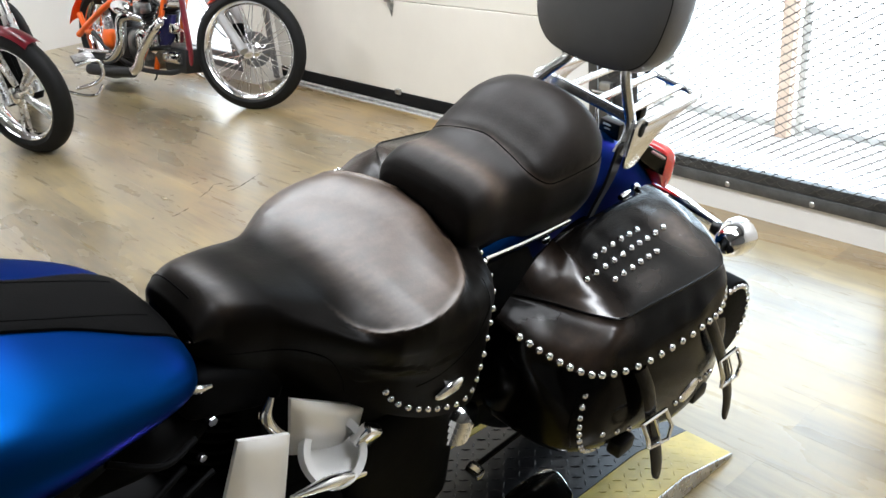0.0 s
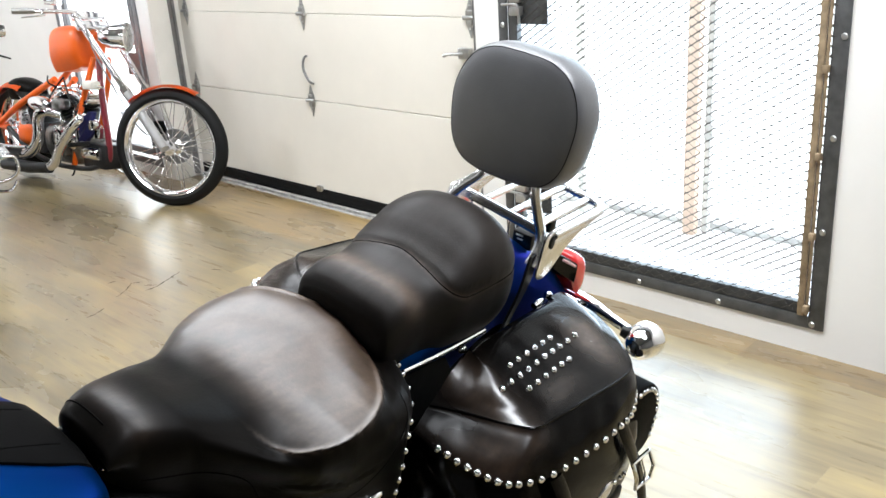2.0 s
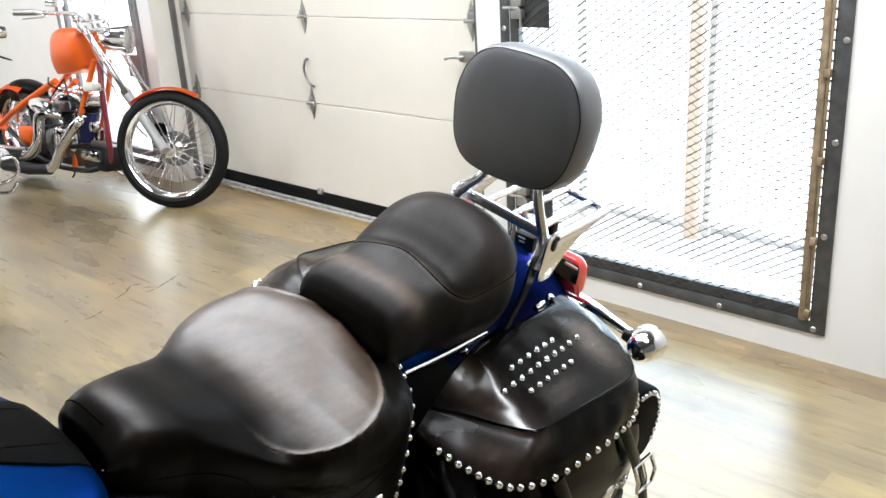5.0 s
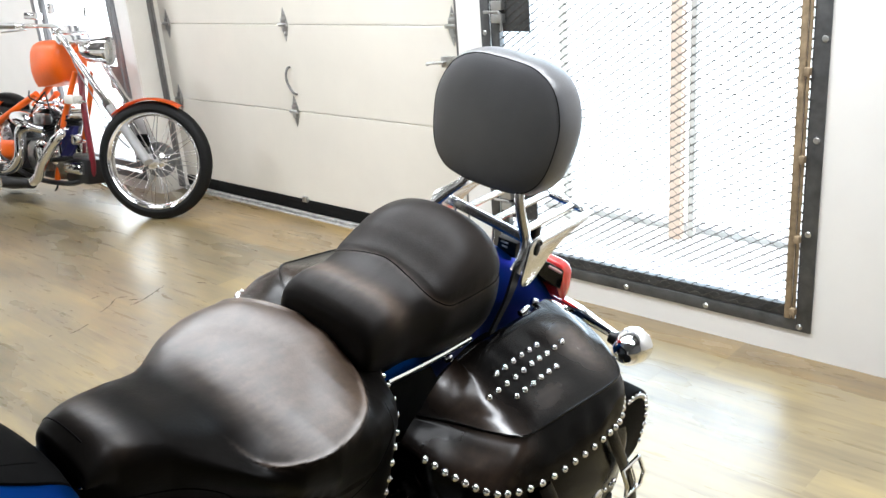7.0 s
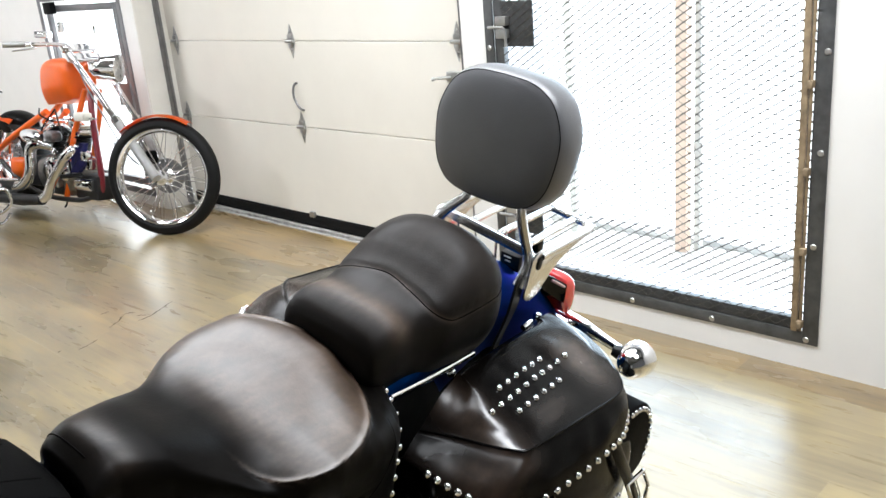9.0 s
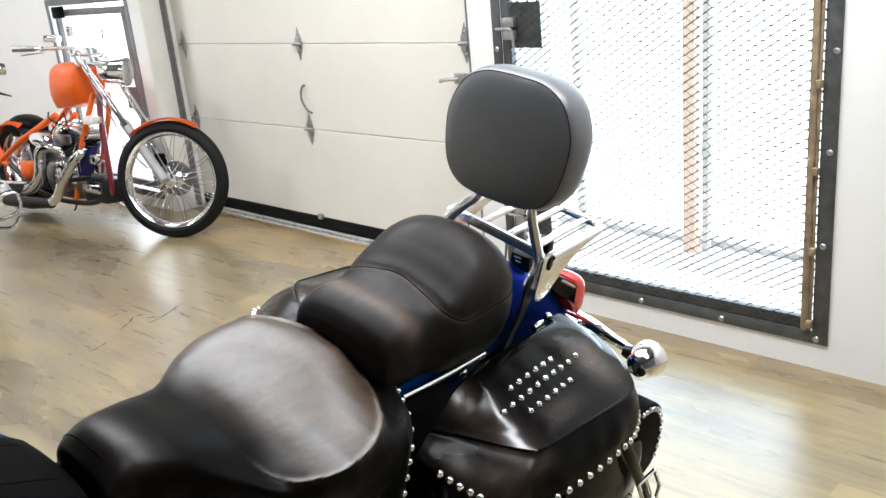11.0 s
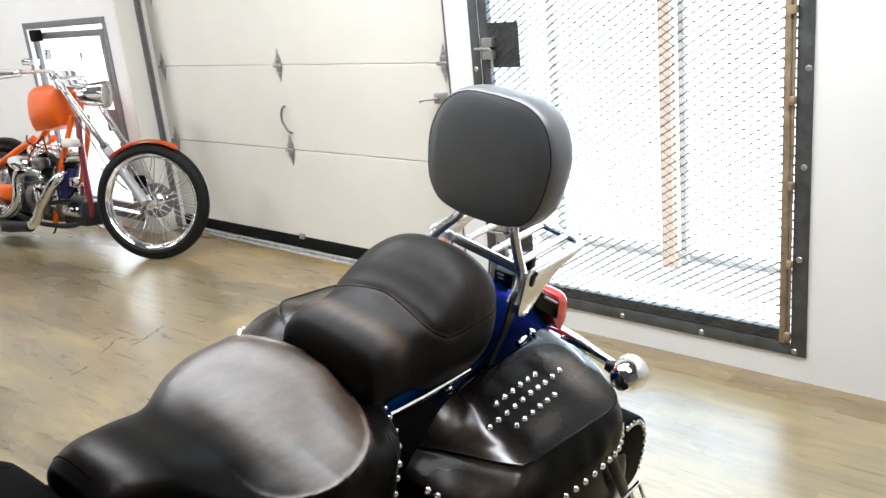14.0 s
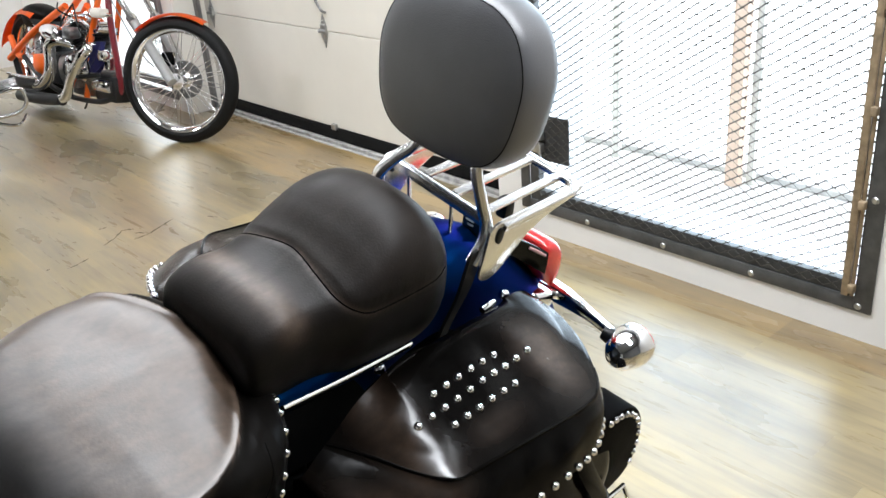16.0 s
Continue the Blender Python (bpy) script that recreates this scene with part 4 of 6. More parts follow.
    grid_faces(b, rows, close_v=True, cap=True)
    lid_me = mesh_from(b, M_BAG, auto=55)

    def lid_wear(p, n):
        """Rubbed at the front and back hips, dull brown over the front."""
        front_hip = 0.55 * math.exp(-((p.x - 0.03) / 0.035) ** 2) * smooth01(0.63, 0.66, p.z)
        back_hip = 1.0 * math.exp(-((p.x - 0.335) / 0.04) ** 2) * math.exp(-((abs(p.y) - 0.25) / 0.06) ** 2)
        skirt = 0.5 * math.exp(-((p.x + 0.04) / 0.04) ** 2) * (1 - smooth01(0.65, 0.67, p.z)) * smooth01(0.60, 0.625, p.z)
        fold = 0.35 * math.exp(-((p.x - 0.17) / 0.05) ** 2 - ((abs(p.y) - 0.295) / 0.02) ** 2)
        return front_hip + back_hip + skirt + fold
    set_wear(lid_me, lid_wear)
    lid = part("lid", lid_me, None, bag, "black leather lid")
    lid_tree = tree_of(lid.data)
    # welt along the crease
    part("welt", tube([(p[0], s * p[1], p[2] + 0.001) for p in catmull(crease[:12], 90)], 0.0024, 6), M_BAG, lid)
    # rim studs: round the front, then along the side
    rim = catmull([(-0.101, 0.207, 0.650), (-0.088, 0.255, 0.634), (-0.072, 0.30, 0.62), (-0.04, 0.34, 0.608), (0.02, 0.364, 0.597), (0.10, 0.375, 0.592), (0.18, 0.383, 0.591), (0.26, 0.386, 0.591), (0.32, 0.384, 0.591), (0.36, 0.368, 0.602), (0.378, 0.345, 0.615)], 26)
    for x, y, z in rim:
        q, n, _, _ = lid_tree.find_nearest(Vector((x, s * (y + 0.008), z)))
        stud(lid, q, n, 1.12)
    # the diamond of studs on the top
    for row, (x0, y0, cnt) in enumerate(() if s > 0 else ((0.111, 0.208, 6), (0.056, 0.233, 10), (0.104, 0.262, 6))):
        for i in range(cnt):
            q, n = drop(lid_tree, (x0 + i * 0.0279, s * y0, 1), (0, 0, -1))
            stud(lid, q, n, 1.08)
    # pocket studs, straps with buckles, concho
    def side(x, z):
        return drop(body_tree, (x, s * 0.9, z), (0, -s, 0))
    # front pocket: a raised panel with a seam and studs round its edge
    for x, z in catmull([(-0.043, 0.555), (-0.06, 0.528), (-0.067, 0.502), (-0.064, 0.475), (-0.05, 0.443), (-0.03, 0.42), (-0.004, 0.402), (0.03, 0.385)], 12):
        stud(bag, *side(x, z), 0.95)
    part("pocket_seam", hug(body_tree, [(-0.075, s * 0.36, 0.585), (-0.088, s * 0.345, 0.54), (-0.09, s * 0.34, 0.49), (-0.078, s * 0.345, 0.44)], 30, 0.0022), M_BAG, bag)
    for x, z in ((-0.018, 0.47), (0.027, 0.45), (0.07, 0.43), (0.225, 0.405), (0.243, 0.407), (0.315, 0.415), (0.345, 0.407), (0.37, 0.40)):
        stud(bag, *side(x, z), 0.9)
    q, n = side(0.272, 0.412)
    b = ball(0, 0, 0, 0.032, u=20, v=10)
    bmesh.ops.transform(b, matrix=Matrix.Diagonal((1.0, 0.74, 0.22, 1)), verts=b.verts)
    rot = Vector((0, 0, 1)).rotation_difference(n).to_matrix().to_4x4()
    part("concho", b, M_CHROME, bag, "oval chrome concho", m=Matrix.Translation(q) @ rot @ pose(0, 0, 0, 0, 0, 20))
    # straps: over the side, through a buckle, the tip hanging free
    for line, frame_pts, clip_at in (
            ([(0.066, 0.37, 0.578), (0.075, 0.39, 0.535), (0.088, 0.402, 0.475), (0.105, 0.412, 0.41), (0.114, 0.424, 0.355), (0.12, 0.432, 0.305)],
             [(0.04, 0.412, 0.487), (0.122, 0.412, 0.473), (0.142, 0.424, 0.392), (0.063, 0.424, 0.422)], (0.075, 0.362, 0.376)),
            ([(0.305, 0.372, 0.576), (0.325, 0.392, 0.52), (0.368, 0.402, 0.445), (0.392, 0.412, 0.388), (0.408, 0.422, 0.33), (0.402, 0.432, 0.278)],
             [(0.352, 0.404, 0.452), (0.423, 0.404, 0.449), (0.433, 0.418, 0.375), (0.362, 0.418, 0.385)], (0.335, 0.375, 0.36))):
        rows, b = [], bmesh.new()
        cl = catmull(line, 26)
        for i, (x, y, z) in enumerate(cl):
            f = i / 25
            w = 0.021 * (1 if f < 0.86 else math.sqrt(max(0.02, 1 - ((f - 0.86) / 0.145) ** 2)))
            lean = 0.1 * w
            rows.append([b.verts.new(v) for v in ((x - w, s * y, z + lean), (x - w * 0.6, s * (y + 0.0035), z + lean * 0.6), (x + w * 0.6, s * (y + 0.0035), z - lean * 0.6), (x + w, s * y, z - lean), (x + w * 0.6, s * (y - 0.002), z), (x - w * 0.6, s * (y - 0.002), z))])
        grid_faces(b, rows, close_v=True, cap=True)
        strap = part("strap", b, M_BAG, bag, "black leather strap")
        fp = [Vector((x, s * y, z)) for x, y, z in frame_pts]
        bow = fp[0].lerp(fp[3], 0.5) + (fp[0] - fp[1]) * 0.06 + Vector((0, s * 0.008, 0))
        bow2 = fp[1].lerp(fp[2], 0.5) + (fp[1] - fp[0]) * 0.06 + Vector((0, s * 0.008, 0))
        part("buckle", tube([fp[0], fp[0].lerp(fp[1], 0.5), fp[1], bow2, fp[2], fp[2].lerp(fp[3], 0.5), fp[3], bow], 0.0044, 8, closed=True), M_CHROME, strap, "chrome roller buckle")
        part("prong", tube([fp[0].lerp(fp[1], 0.5), fp[0].lerp(fp[2], 0.5) + Vector((0, s * 0.008, 0)), fp[2].lerp(fp[3], 0.5) + Vector((0, s * 0.004, 0))], 0.0022, 6), M_CHROME, strap)
        cx, cy, cz = clip_at
        part("clip", box(cx - 0.026, s * cy - 0.016, cz - 0.014, cx + 0.026, s * cy + 0.016, cz + 0.02, 0.006), M_BLACK, strap, "black plastic quick clip")
    # end flap that stands out behind the bag, edged with studs
    outline = catmull([(0.37, 0.60), (0.42, 0.598), (0.465, 0.583), (0.50, 0.552), (0.522, 0.51), (0.53, 0.46), (0.522, 0.415), (0.49, 0.388), (0.43, 0.38), (0.37, 0.38)], 40)
    end = part("end_panel", extrude_outline([(p[0], p[1]) for p in outline], s * 0.29, s * 0.366, 0.007), M_STRAP, bag, "black leather end gusset")
    for x, z in catmull([(0.395, 0.588), (0.425, 0.585), (0.46, 0.571), (0.489, 0.544), (0.509, 0.507), (0.516, 0.46), (0.509, 0.42)], 12):
        stud(end, Vector((x, s * 0.366, z)), Vector((0, s, 0.15)).normalized(), 0.95)
    return bag


saddlebag(-1)
# the right one hangs higher, with its front corner up
saddlebag(1, Matrix.Translation((0.105, 0.372, 0.722)) @ Euler((radians(5), radians(7), radians(-8))).to_matrix().to_4x4() @ Matrix.Translation((-0.05, -0.324, -0.672)))

# ---------------------------------------------------------------- fuel tank, console strap, engine and running gear
TANK = [(-0.650, 0.06, 0.858, 0.838, 0.815), (-0.664, 0.125, 0.879, 0.845, 0.812), (-0.705, 0.17, 0.903, 0.86, 0.812), (-0.80, 0.203, 0.947, 0.885, 0.81), (-0.90, 0.225, 0.99, 0.905, 0.805),
        (-1.02, 0.225, 1.022, 0.925, 0.80), (-1.14, 0.19, 1.035, 0.95, 0.84), (-1.2, 0.1, 1.03, 0.97, 0.9)]
tank = part("fuel_tank", loft(TANK, 60, 60, power=2.6), M_BLUE, bike, "glossy blue fuel tank")
tank_tree = tree_of(tank.data)
b = bmesh.new()
rows = []
for x in np.linspace(-1.1, -0.653, 46):
    row = []
    z0 = drop(tank_tree, (x, 0, 2))[0].z
    wide = 1 + 0.35 * smooth01(-0.80, -0.69, x)
    for y, h in ((-0.064, -0.006), (-0.062, 0.004), (-0.055, 0.007), (-0.03, 0.0095), (0, 0.0105), (0.03, 0.0095), (0.055, 0.007), (0.062, 0.004), (0.064, -0.006)):
        hit = tank_tree.ray_cast(Vector((x, y * wide, 2)), Vector((0, 0, -1)))[0]
        row.append(b.verts.new((x, y * wide, (hit.z if hit else z0 - 0.012) + h)))
    rows.append(row)
grid_faces(b, rows, close_v=True, cap=True)
strap = part("console_strap", b, M_STRAP, bike, "black leather tank strap with stitched edges")
strap_tree = tree_of(strap.data)
for y in (-0.047, 0.047):
    part("seam", seam(strap_tree, [(x, y, 2) for x in (-1.08, -0.95, -0.8, -0.68)], n=40, r=0.0012), M_STRAP, strap)
q = drop(strap_tree, (-0.93, 0.0, 2))[0]
part("filler_cap", lathe([(0.0, 0.03), (0.02, 0.03), (0.04, 0.02), (0.05, 0.0), (0.05, -0.02)], 28, "z", m=Matrix.Translation(q)), M_CHROME, bike, "chrome filler cap")
for s in (-1, 1):
    part("tank_badge", hug(tank_tree, [(-1.12, s * 0.23, 0.865), (-1.05, s * 0.23, 0.862), (-0.98, s * 0.23, 0.858), (-0.90, s * 0.23, 0.852)], 20, 0.003), M_ALU, tank, "thin silver tank badge")


def wheel(parent, m, radius, half, depth, spokes=0, hub=0.03, mag=0):
    """A wheel turning about its own y: tyre > rim, hub, spokes or cast spokes, disc."""
    prof = []
    for i in range(17):
        a = math.pi * (0.06 + 0.88 * i / 16)
        prof.append((radius - depth + depth * math.sin(a) ** 0.8, -half * math.cos(a)))
    prof += [(radius - depth * 1.05, half * 0.7), (radius - depth * 1.05, -half * 0.7)]
    w = part("wheel", lathe(prof, 72, "y", close=True), M_RUBBER, parent, "black rubber tyre on a bright wheel", m=m)
    ri = radius - depth
    rim = lathe([(ri + 0.006, -half * 0.72), (ri - 0.004, -half * 0.76), (ri - 0.014, -half * 0.6), (ri - 0.024, -half * 0.25), (ri - 0.026, 0), (ri - 0.024, half * 0.25), (ri - 0.014, half * 0.6),
                 (ri - 0.004, half * 0.76), (ri + 0.006, half * 0.72), (ri - 0.004, half * 0.5), (ri - 0.01, 0), (ri - 0.004, -half * 0.5)], 72, "y", close=True)
    part("rim", rim, M_CHROME, w, "polished rim")
    part("hub", lathe([(0, -0.055), (0.02, -0.055), (0.03, -0.05), (0.045, -0.048), (0.045, -0.04), (hub, -0.03), (hub, 0.03), (0.045, 0.04), (0.045, 0.048), (0.03, 0.05), (0.02, 0.055), (0, 0.055)], 28, "y"), M_CHROME, w)
    for i in range(spokes):
        a = 2 * math.pi * i / spokes
        lean = (0.42 if i % 2 else -0.42)
        sd = 1 if (i // 2) % 2 else -1
        p0 = (0.042 * math.cos(a + lean), sd * 0.043, 0.042 * math.sin(a + lean))
        p1 = ((ri - 0.02) * math.cos(a - lean * 0.12), sd * 0.006, (ri - 0.02) * math.sin(a - lean * 0.12))
        part("spoke", tube([p0, p1], 0.0022, 6), M_CHROME, w)
    for i in range(mag):
        a = 2 * math.pi * (i // 2) / (mag / 2) + (0.13 if i % 2 else -0.13)
        p0 = (0.04 * math.cos(a), 0, 0.04 * math.sin(a))
        p1 = ((ri - 0.018) * math.cos(a), 0, (ri - 0.018) * math.sin(a))
        part("cast_spoke", tube([p0, p1], [0.016, 0.010], 8, flat=0.8), M_ALU, w)
    return w


GZ = 0.062
wheel(bike, pose(0.32, 0, GZ + 0.32), 0.32, 0.065, 0.1, spokes=40)
# dark frame and engine under the seat
frame_b = tube([(-1.15, 0, 0.93), (-0.7, 0, 0.8), (-0.35, 0, 0.72), (-0.1, 0, 0.68), (0.05, 0, 0.62)], 0.024, 12, 24)
for s in (-1, 1):
    tube([(-0.12, s * 0.1, 0.7), (-0.14, s * 0.1, 0.5), (-0.2, s * 0.1, 0.32), (-0.5, s * 0.12, 0.24), (-0.95, s * 0.1, 0.24), (-1.1, s * 0.05, 0.5), (-1.2, 0, 0.92)], 0.016, 10, 40, bm=frame_b)
    tube([(-0.18, s * 0.11, 0.44), (0.05, s * 0.115, 0.40), (0.32, s * 0.115, GZ + 0.32)], 0.019, 12, 12, bm=frame_b)
    tube([(-0.15, s * 0.1, 0.62), (0.1, s * 0.11, 0.5), (0.3, s * 0.115, 0.4)], 0.014, 10, 12, bm=frame_b)
part("frame", frame_b, M_BLACKMETAL, bike, "black tubular frame")
part("oil_tank", loft([(-0.42, 0.05, 0.66, 0.6, 0.45), (-0.40, 0.10, 0.675, 0.6, 0.42), (-0.3, 0.125, 0.68, 0.6, 0.40), (-0.2, 0.12, 0.66, 0.58, 0.40), (-0.16, 0.06, 0.63, 0.55, 0.43)], 24, 32, power=3.5, bottom=0.95), M_BLACKMETAL, bike, "black oil tank")
part("gearbox", loft([(-0.44, 0.09, 0.53, 0.45, 0.27), (-0.42, 0.135, 0.55, 0.45, 0.25), (-0.3, 0.145, 0.56, 0.45, 0.24), (-0.17, 0.14, 0.54, 0.44, 0.25), (-0.14, 0.09, 0.5, 0.42, 0.27)], 20, 32, power=4, bottom=0.95), M_BLACKMETAL, bike, "black gearbox case")
part("belt_guard", extrude_outline([(-0.2, 0.36), (-0.17, 0.47), (0.0, 0.5), (0.2, 0.48), (0.3, 0.43), (0.25, 0.36), (0.05, 0.33)], -0.125, -0.105, 0.006), M_BLACKMETAL, bike, "black belt guard")
part("inner_fender", loft([(-0.16, 0.06, 0.70, 0.6, 0.40), (-0.13, 0.10, 0.72, 0.6, 0.40), (-0.06, 0.105, 0.72, 0.6, 0.42), (-0.02, 0.07, 0.70, 0.6, 0.5)], 12, 24, power=4, bottom=0.95), M_BLACKMETAL, bike, "black inner rear fender")
part("battery_box", box(-0.56, -0.10, 0.40, -0.40, 0.10, 0.70, 0.015), M_BLACKMETAL, bike, "black battery box")
for hx, hz, tilt in ((-0.585, 0.77, 22), (-0.86, 0.77, -22)):
    part("rocker_cover", box(-0.085, -0.10, -0.035, 0.085, 0.10, 0.045, 0.02, 3, m=pose(hx, 0.0, hz - 0.035, 0, tilt, 0)), M_BLACKMETAL, bike, "black rocker cover")
part("intake", tube([(-0.80, -0.02, 0.68), (-0.72, -0.05, 0.70), (-0.64, -0.02, 0.68)], 0.045, 14, 12), M_BLACKMETAL, bike, "black intake manifold")
# bright covers below the seat
def domed_plate(corners, bulge, thick=0.006, n=12):
    """A dished four-cornered cover: corners in order, bulging towards -y."""
    b = bmesh.new()
    p = [Vector(c) for c in corners]
    rows, back = [], []
    for i in range(n + 1):
        u = i / n
        row, rear = [], []
        for j in range(n + 1):
            v = j / n
            q = p[0].lerp(p[1], u).lerp(p[3].lerp(p[2], u), v)
            edge = min(u, 1 - u, v, 1 - v)
            h = bulge * math.sin(math.pi * u) * math.sin(math.pi * v) - 0.006 * (1 - smooth01(0, 0.12, edge))
            row.append(b.verts.new(q + Vector((0, -h, 0))))
            rear.append(b.verts.new(q + Vector((0, thick + 0.006, 0))))
        rows.append(row), back.append(rear)
    grid_faces(b, rows)
    grid_faces(b, back)
    for a_, c_ in ((rows[0], back[0]), (rows[-1], back[-1]), ([r[0] for r in rows], [r[0] for r in back]), ([r[-1] for r in rows], [r[-1] for r in back])):
        grid_faces(b, [a_, c_])
    return b


part("oil_tank_cover", domed_plate([(-0.535, -0.15, 0.728), (-0.395, -0.15, 0.625), (-0.405, -0.135, 0.52), (-0.53, -0.135, 0.60)], 0.016), M_SATIN, bike, "bright oil tank cover")
part("filler_ring", lathe([(0.040, -0.01), (0.052, -0.012), (0.056, -0.002), (0.05, 0.012), (0.03, 0.018), (0, 0.018)], 36, "y", m=pose(-0.478, -0.165, 0.60, -42, 0, 0) @ Matrix.Scale(1.05, 4)), M_SATIN, bike, "round chrome filler ring")
part("coil_cover", domed_plate([(-0.65, -0.19, 0.755), (-0.568, -0.19, 0.712), (-0.59, -0.20, 0.60), (-0.69, -0.20, 0.655)], 0.004), M_SATIN, bike, "bright plate cover")
part("chrome_trim", tube([(-0.552, -0.12, 0.728), (-0.567, -0.125, 0.70), (-0.548, -0.125, 0.655), (-0.52, -0.125, 0.628)], [0.006, 0.011, 0.012, 0.006], 10, 16), M_CHROME, bike)
part("chrome_clamp", box(-0.02, -0.012, -0.022, 0.02, 0.012, 0.022, 0.008, 3, m=pose(-0.418, -0.175, 0.60, 20, 35, 0)), M_CHROME, bike, "polished chrome clamp")
part("choke_lever", tube([(-0.695, -0.14, 0.843), (-0.675, -0.142, 0.832), (-0.655, -0.14, 0.825)], [0.004, 0.006, 0.003], 8, 10), M_CHROME, bike)
for x, y, z, r in ((-0.685, -0.15, 0.725, 0.004), (-0.66, -0.14, 0.768, 0.005), (-0.81, -0.145, 0.70, 0.004)):
    part("bolt", lathe([(0, -r), (r * 1.4, -r), (r * 1.6, 0), (r * 1.4, r), (0, r)], 6, "y", m=pose(x, y, z)), M_CHROME, bike)
part("linkage_rod", tube([(-0.582, -0.2, 0.607), (-0.51, -0.2, 0.585), (-0.443, -0.2, 0.555)], [0.004, 0.012, 0.006], 10, 12), M_CHROME, bike)
for (xa, za, xb, zb) in ((-0.86, 0.72, -0.70, 0.70), (-0.88, 0.68, -0.66, 0.665), (-0.80, 0.78, -0.68, 0.74), (-0.9, 0.64, -0.72, 0.62)):
    part("cable", tube([(xa, -0.13, za), ((xa + xb) / 2, -0.15, (za + zb) / 2 - 0.012), (xb, -0.13, zb)], 0.005, 8, 12), M_BLACKMETAL, bike, "black cable")
prim = extrude_outline([(p[0], p[1]) for p in catmull([(-0.98, 0.34), (-0.93, 0.44), (-0.8, 0.475), (-0.6, 0.49), (-0.48, 0.485), (-0.40, 0.42), (-0.40, 0.34), (-0.48, 0.265), (-0.65, 0.24), (-0.85, 0.24), (-0.95, 0.27)], 44)], -0.235, -0.165, 0.012)
part("primary_cover", prim, M_CHROME, bike, "polished chrome primary cover")
for cx, tilt in ((-0.60, 22), (-0.83, -22)):
    prof = [(0.0, 0.0)]
    for i in range(11):
        prof += [(0.062, 0.02 * i), (0.078, 0.02 * i + 0.003), (0.078, 0.02 * i + 0.009), (0.062, 0.02 * i + 0.012)]
    prof += [(0.07, 0.225), (0.072, 0.27), (0.05, 0.285), (0.0, 0.288)]
    part("cylinder", lathe(prof, 24, "z", m=pose(cx, 0.05, 0.5, 0, tilt, 0)), M_BLACKMETAL, bike, "black finned engine cylinder")
part("crankcase", loft([(-1.0, 0.05, 0.45, 0.38, 0.25), (-0.95, 0.13, 0.5, 0.4, 0.22), (-0.7, 0.15, 0.53, 0.42, 0.2), (-0.45, 0.14, 0.5, 0.4, 0.22), (-0.38, 0.08, 0.45, 0.38, 0.27)], 20, 28, power=3), M_BLACKMETAL, bike)
# chrome ribbed regulator can and small bright fittings
can = lathe([(0, -0.05), (0.02, -0.05)] + [(0.028 + (0.006 if i % 2 else 0), -0.045 + 0.009 * i) for i in range(10)] + [(0.02, 0.045), (0, 0.05)], 24, "z", m=pose(-0.152, -0.135, 0.425, 12, 0, 0))
part("ribbed_horn", can, M_CHROME, bike, "ribbed chrome can")
part("horn_stem", tube([(-0.152, -0.13, 0.468), (-0.142, -0.12, 0.49), (-0.13, -0.1, 0.515)], 0.008, 8), M_CHROME, bike)
part("shift_rod", tube([(-0.128, -0.17, 0.306), (-0.03, -0.17, 0.305), (0.06, -0.17, 0.304)], 0.006, 8), M_BLACKMETAL, bike)
part("axle_nut", lathe([(0, -0.02), (0.012, -0.02), (0.014, -0.01), (0.014, 0.01), (0, 0.012)], 8, "y", m=pose(-0.13, -0.172, 0.306)), M_CHROME, bike)
board = box(-0.98, -0.36, 0.215, -0.7, -0.24, 0.235, 0.006)
part("floorboard", board, M_BLACK, bike, "black rubber rider floorboard")
b = extrude_outline([(p[0], p[1]) for p in catmull([(-0.12, -0.25), (-0.08, -0.315), (0.0, -0.325), (0.03, -0.29), (0.03, -0.24), (-0.08, -0.225), (-0.12, -0.25)], 30)[:-1]], 0.232, 0.244, 0.004, axis="z")
part("passenger_board", b, M_CHROME, bike, "chrome passenger floorboard")
part("side_stand", tube([(-0.82, -0.14, 0.24), (-0.8, -0.25, 0.13), (-0.78, -0.30, -0.012 + GZ - 0.04)], 0.011, 10), M_CHROME, bike)
for z, x1 in ((0.27, 0.5), (0.19, 0.42)):
    part("exhaust_pipe", tube([(-0.85, 0.1, 0.52), (-0.9, 0.17, 0.4), (-0.7, 0.2, z + 0.02), (-0.3, 0.21, z), (x1, 0.21, z)], [0.022, 0.022, 0.024, 0.036, 0.04], 16, 40), M_CHROME, bike, "chrome exhaust pipe")
# front end
wheel(bike, pose(-1.55, 0, GZ + 0.33), 0.33, 0.06, 0.09, spokes=40)
for s in (-1, 1):
    part("fork_leg", tube([(-1.55, s * 0.1, GZ + 0.33), (-1.38, s * 0.1, 0.75), (-1.24, s * 0.1, 1.06)], [0.028, 0.028, 0.02], 14, 20), M_CHROME, bike)
part("handlebar", tube([(-1.1, -0.44, 1.2), (-1.15, -0.36, 1.2), (-1.2, -0.16, 1.16), (-1.23, 0, 1.13), (-1.2, 0.16, 1.16), (-1.15, 0.36, 1.2), (-1.1, 0.44, 1.2)], 0.0125, 12, 40), M_CHROME, bike)
part("headlamp", lathe([(0, -0.09), (0.06, -0.08), (0.09, -0.03), (0.095, 0.03), (0.09, 0.05), (0, 0.06)], 28, "x", m=pose(-1.36, 0, 0.98, 0, 180, 0)), M_CHROME, bike)
b = bmesh.new()
rows = []
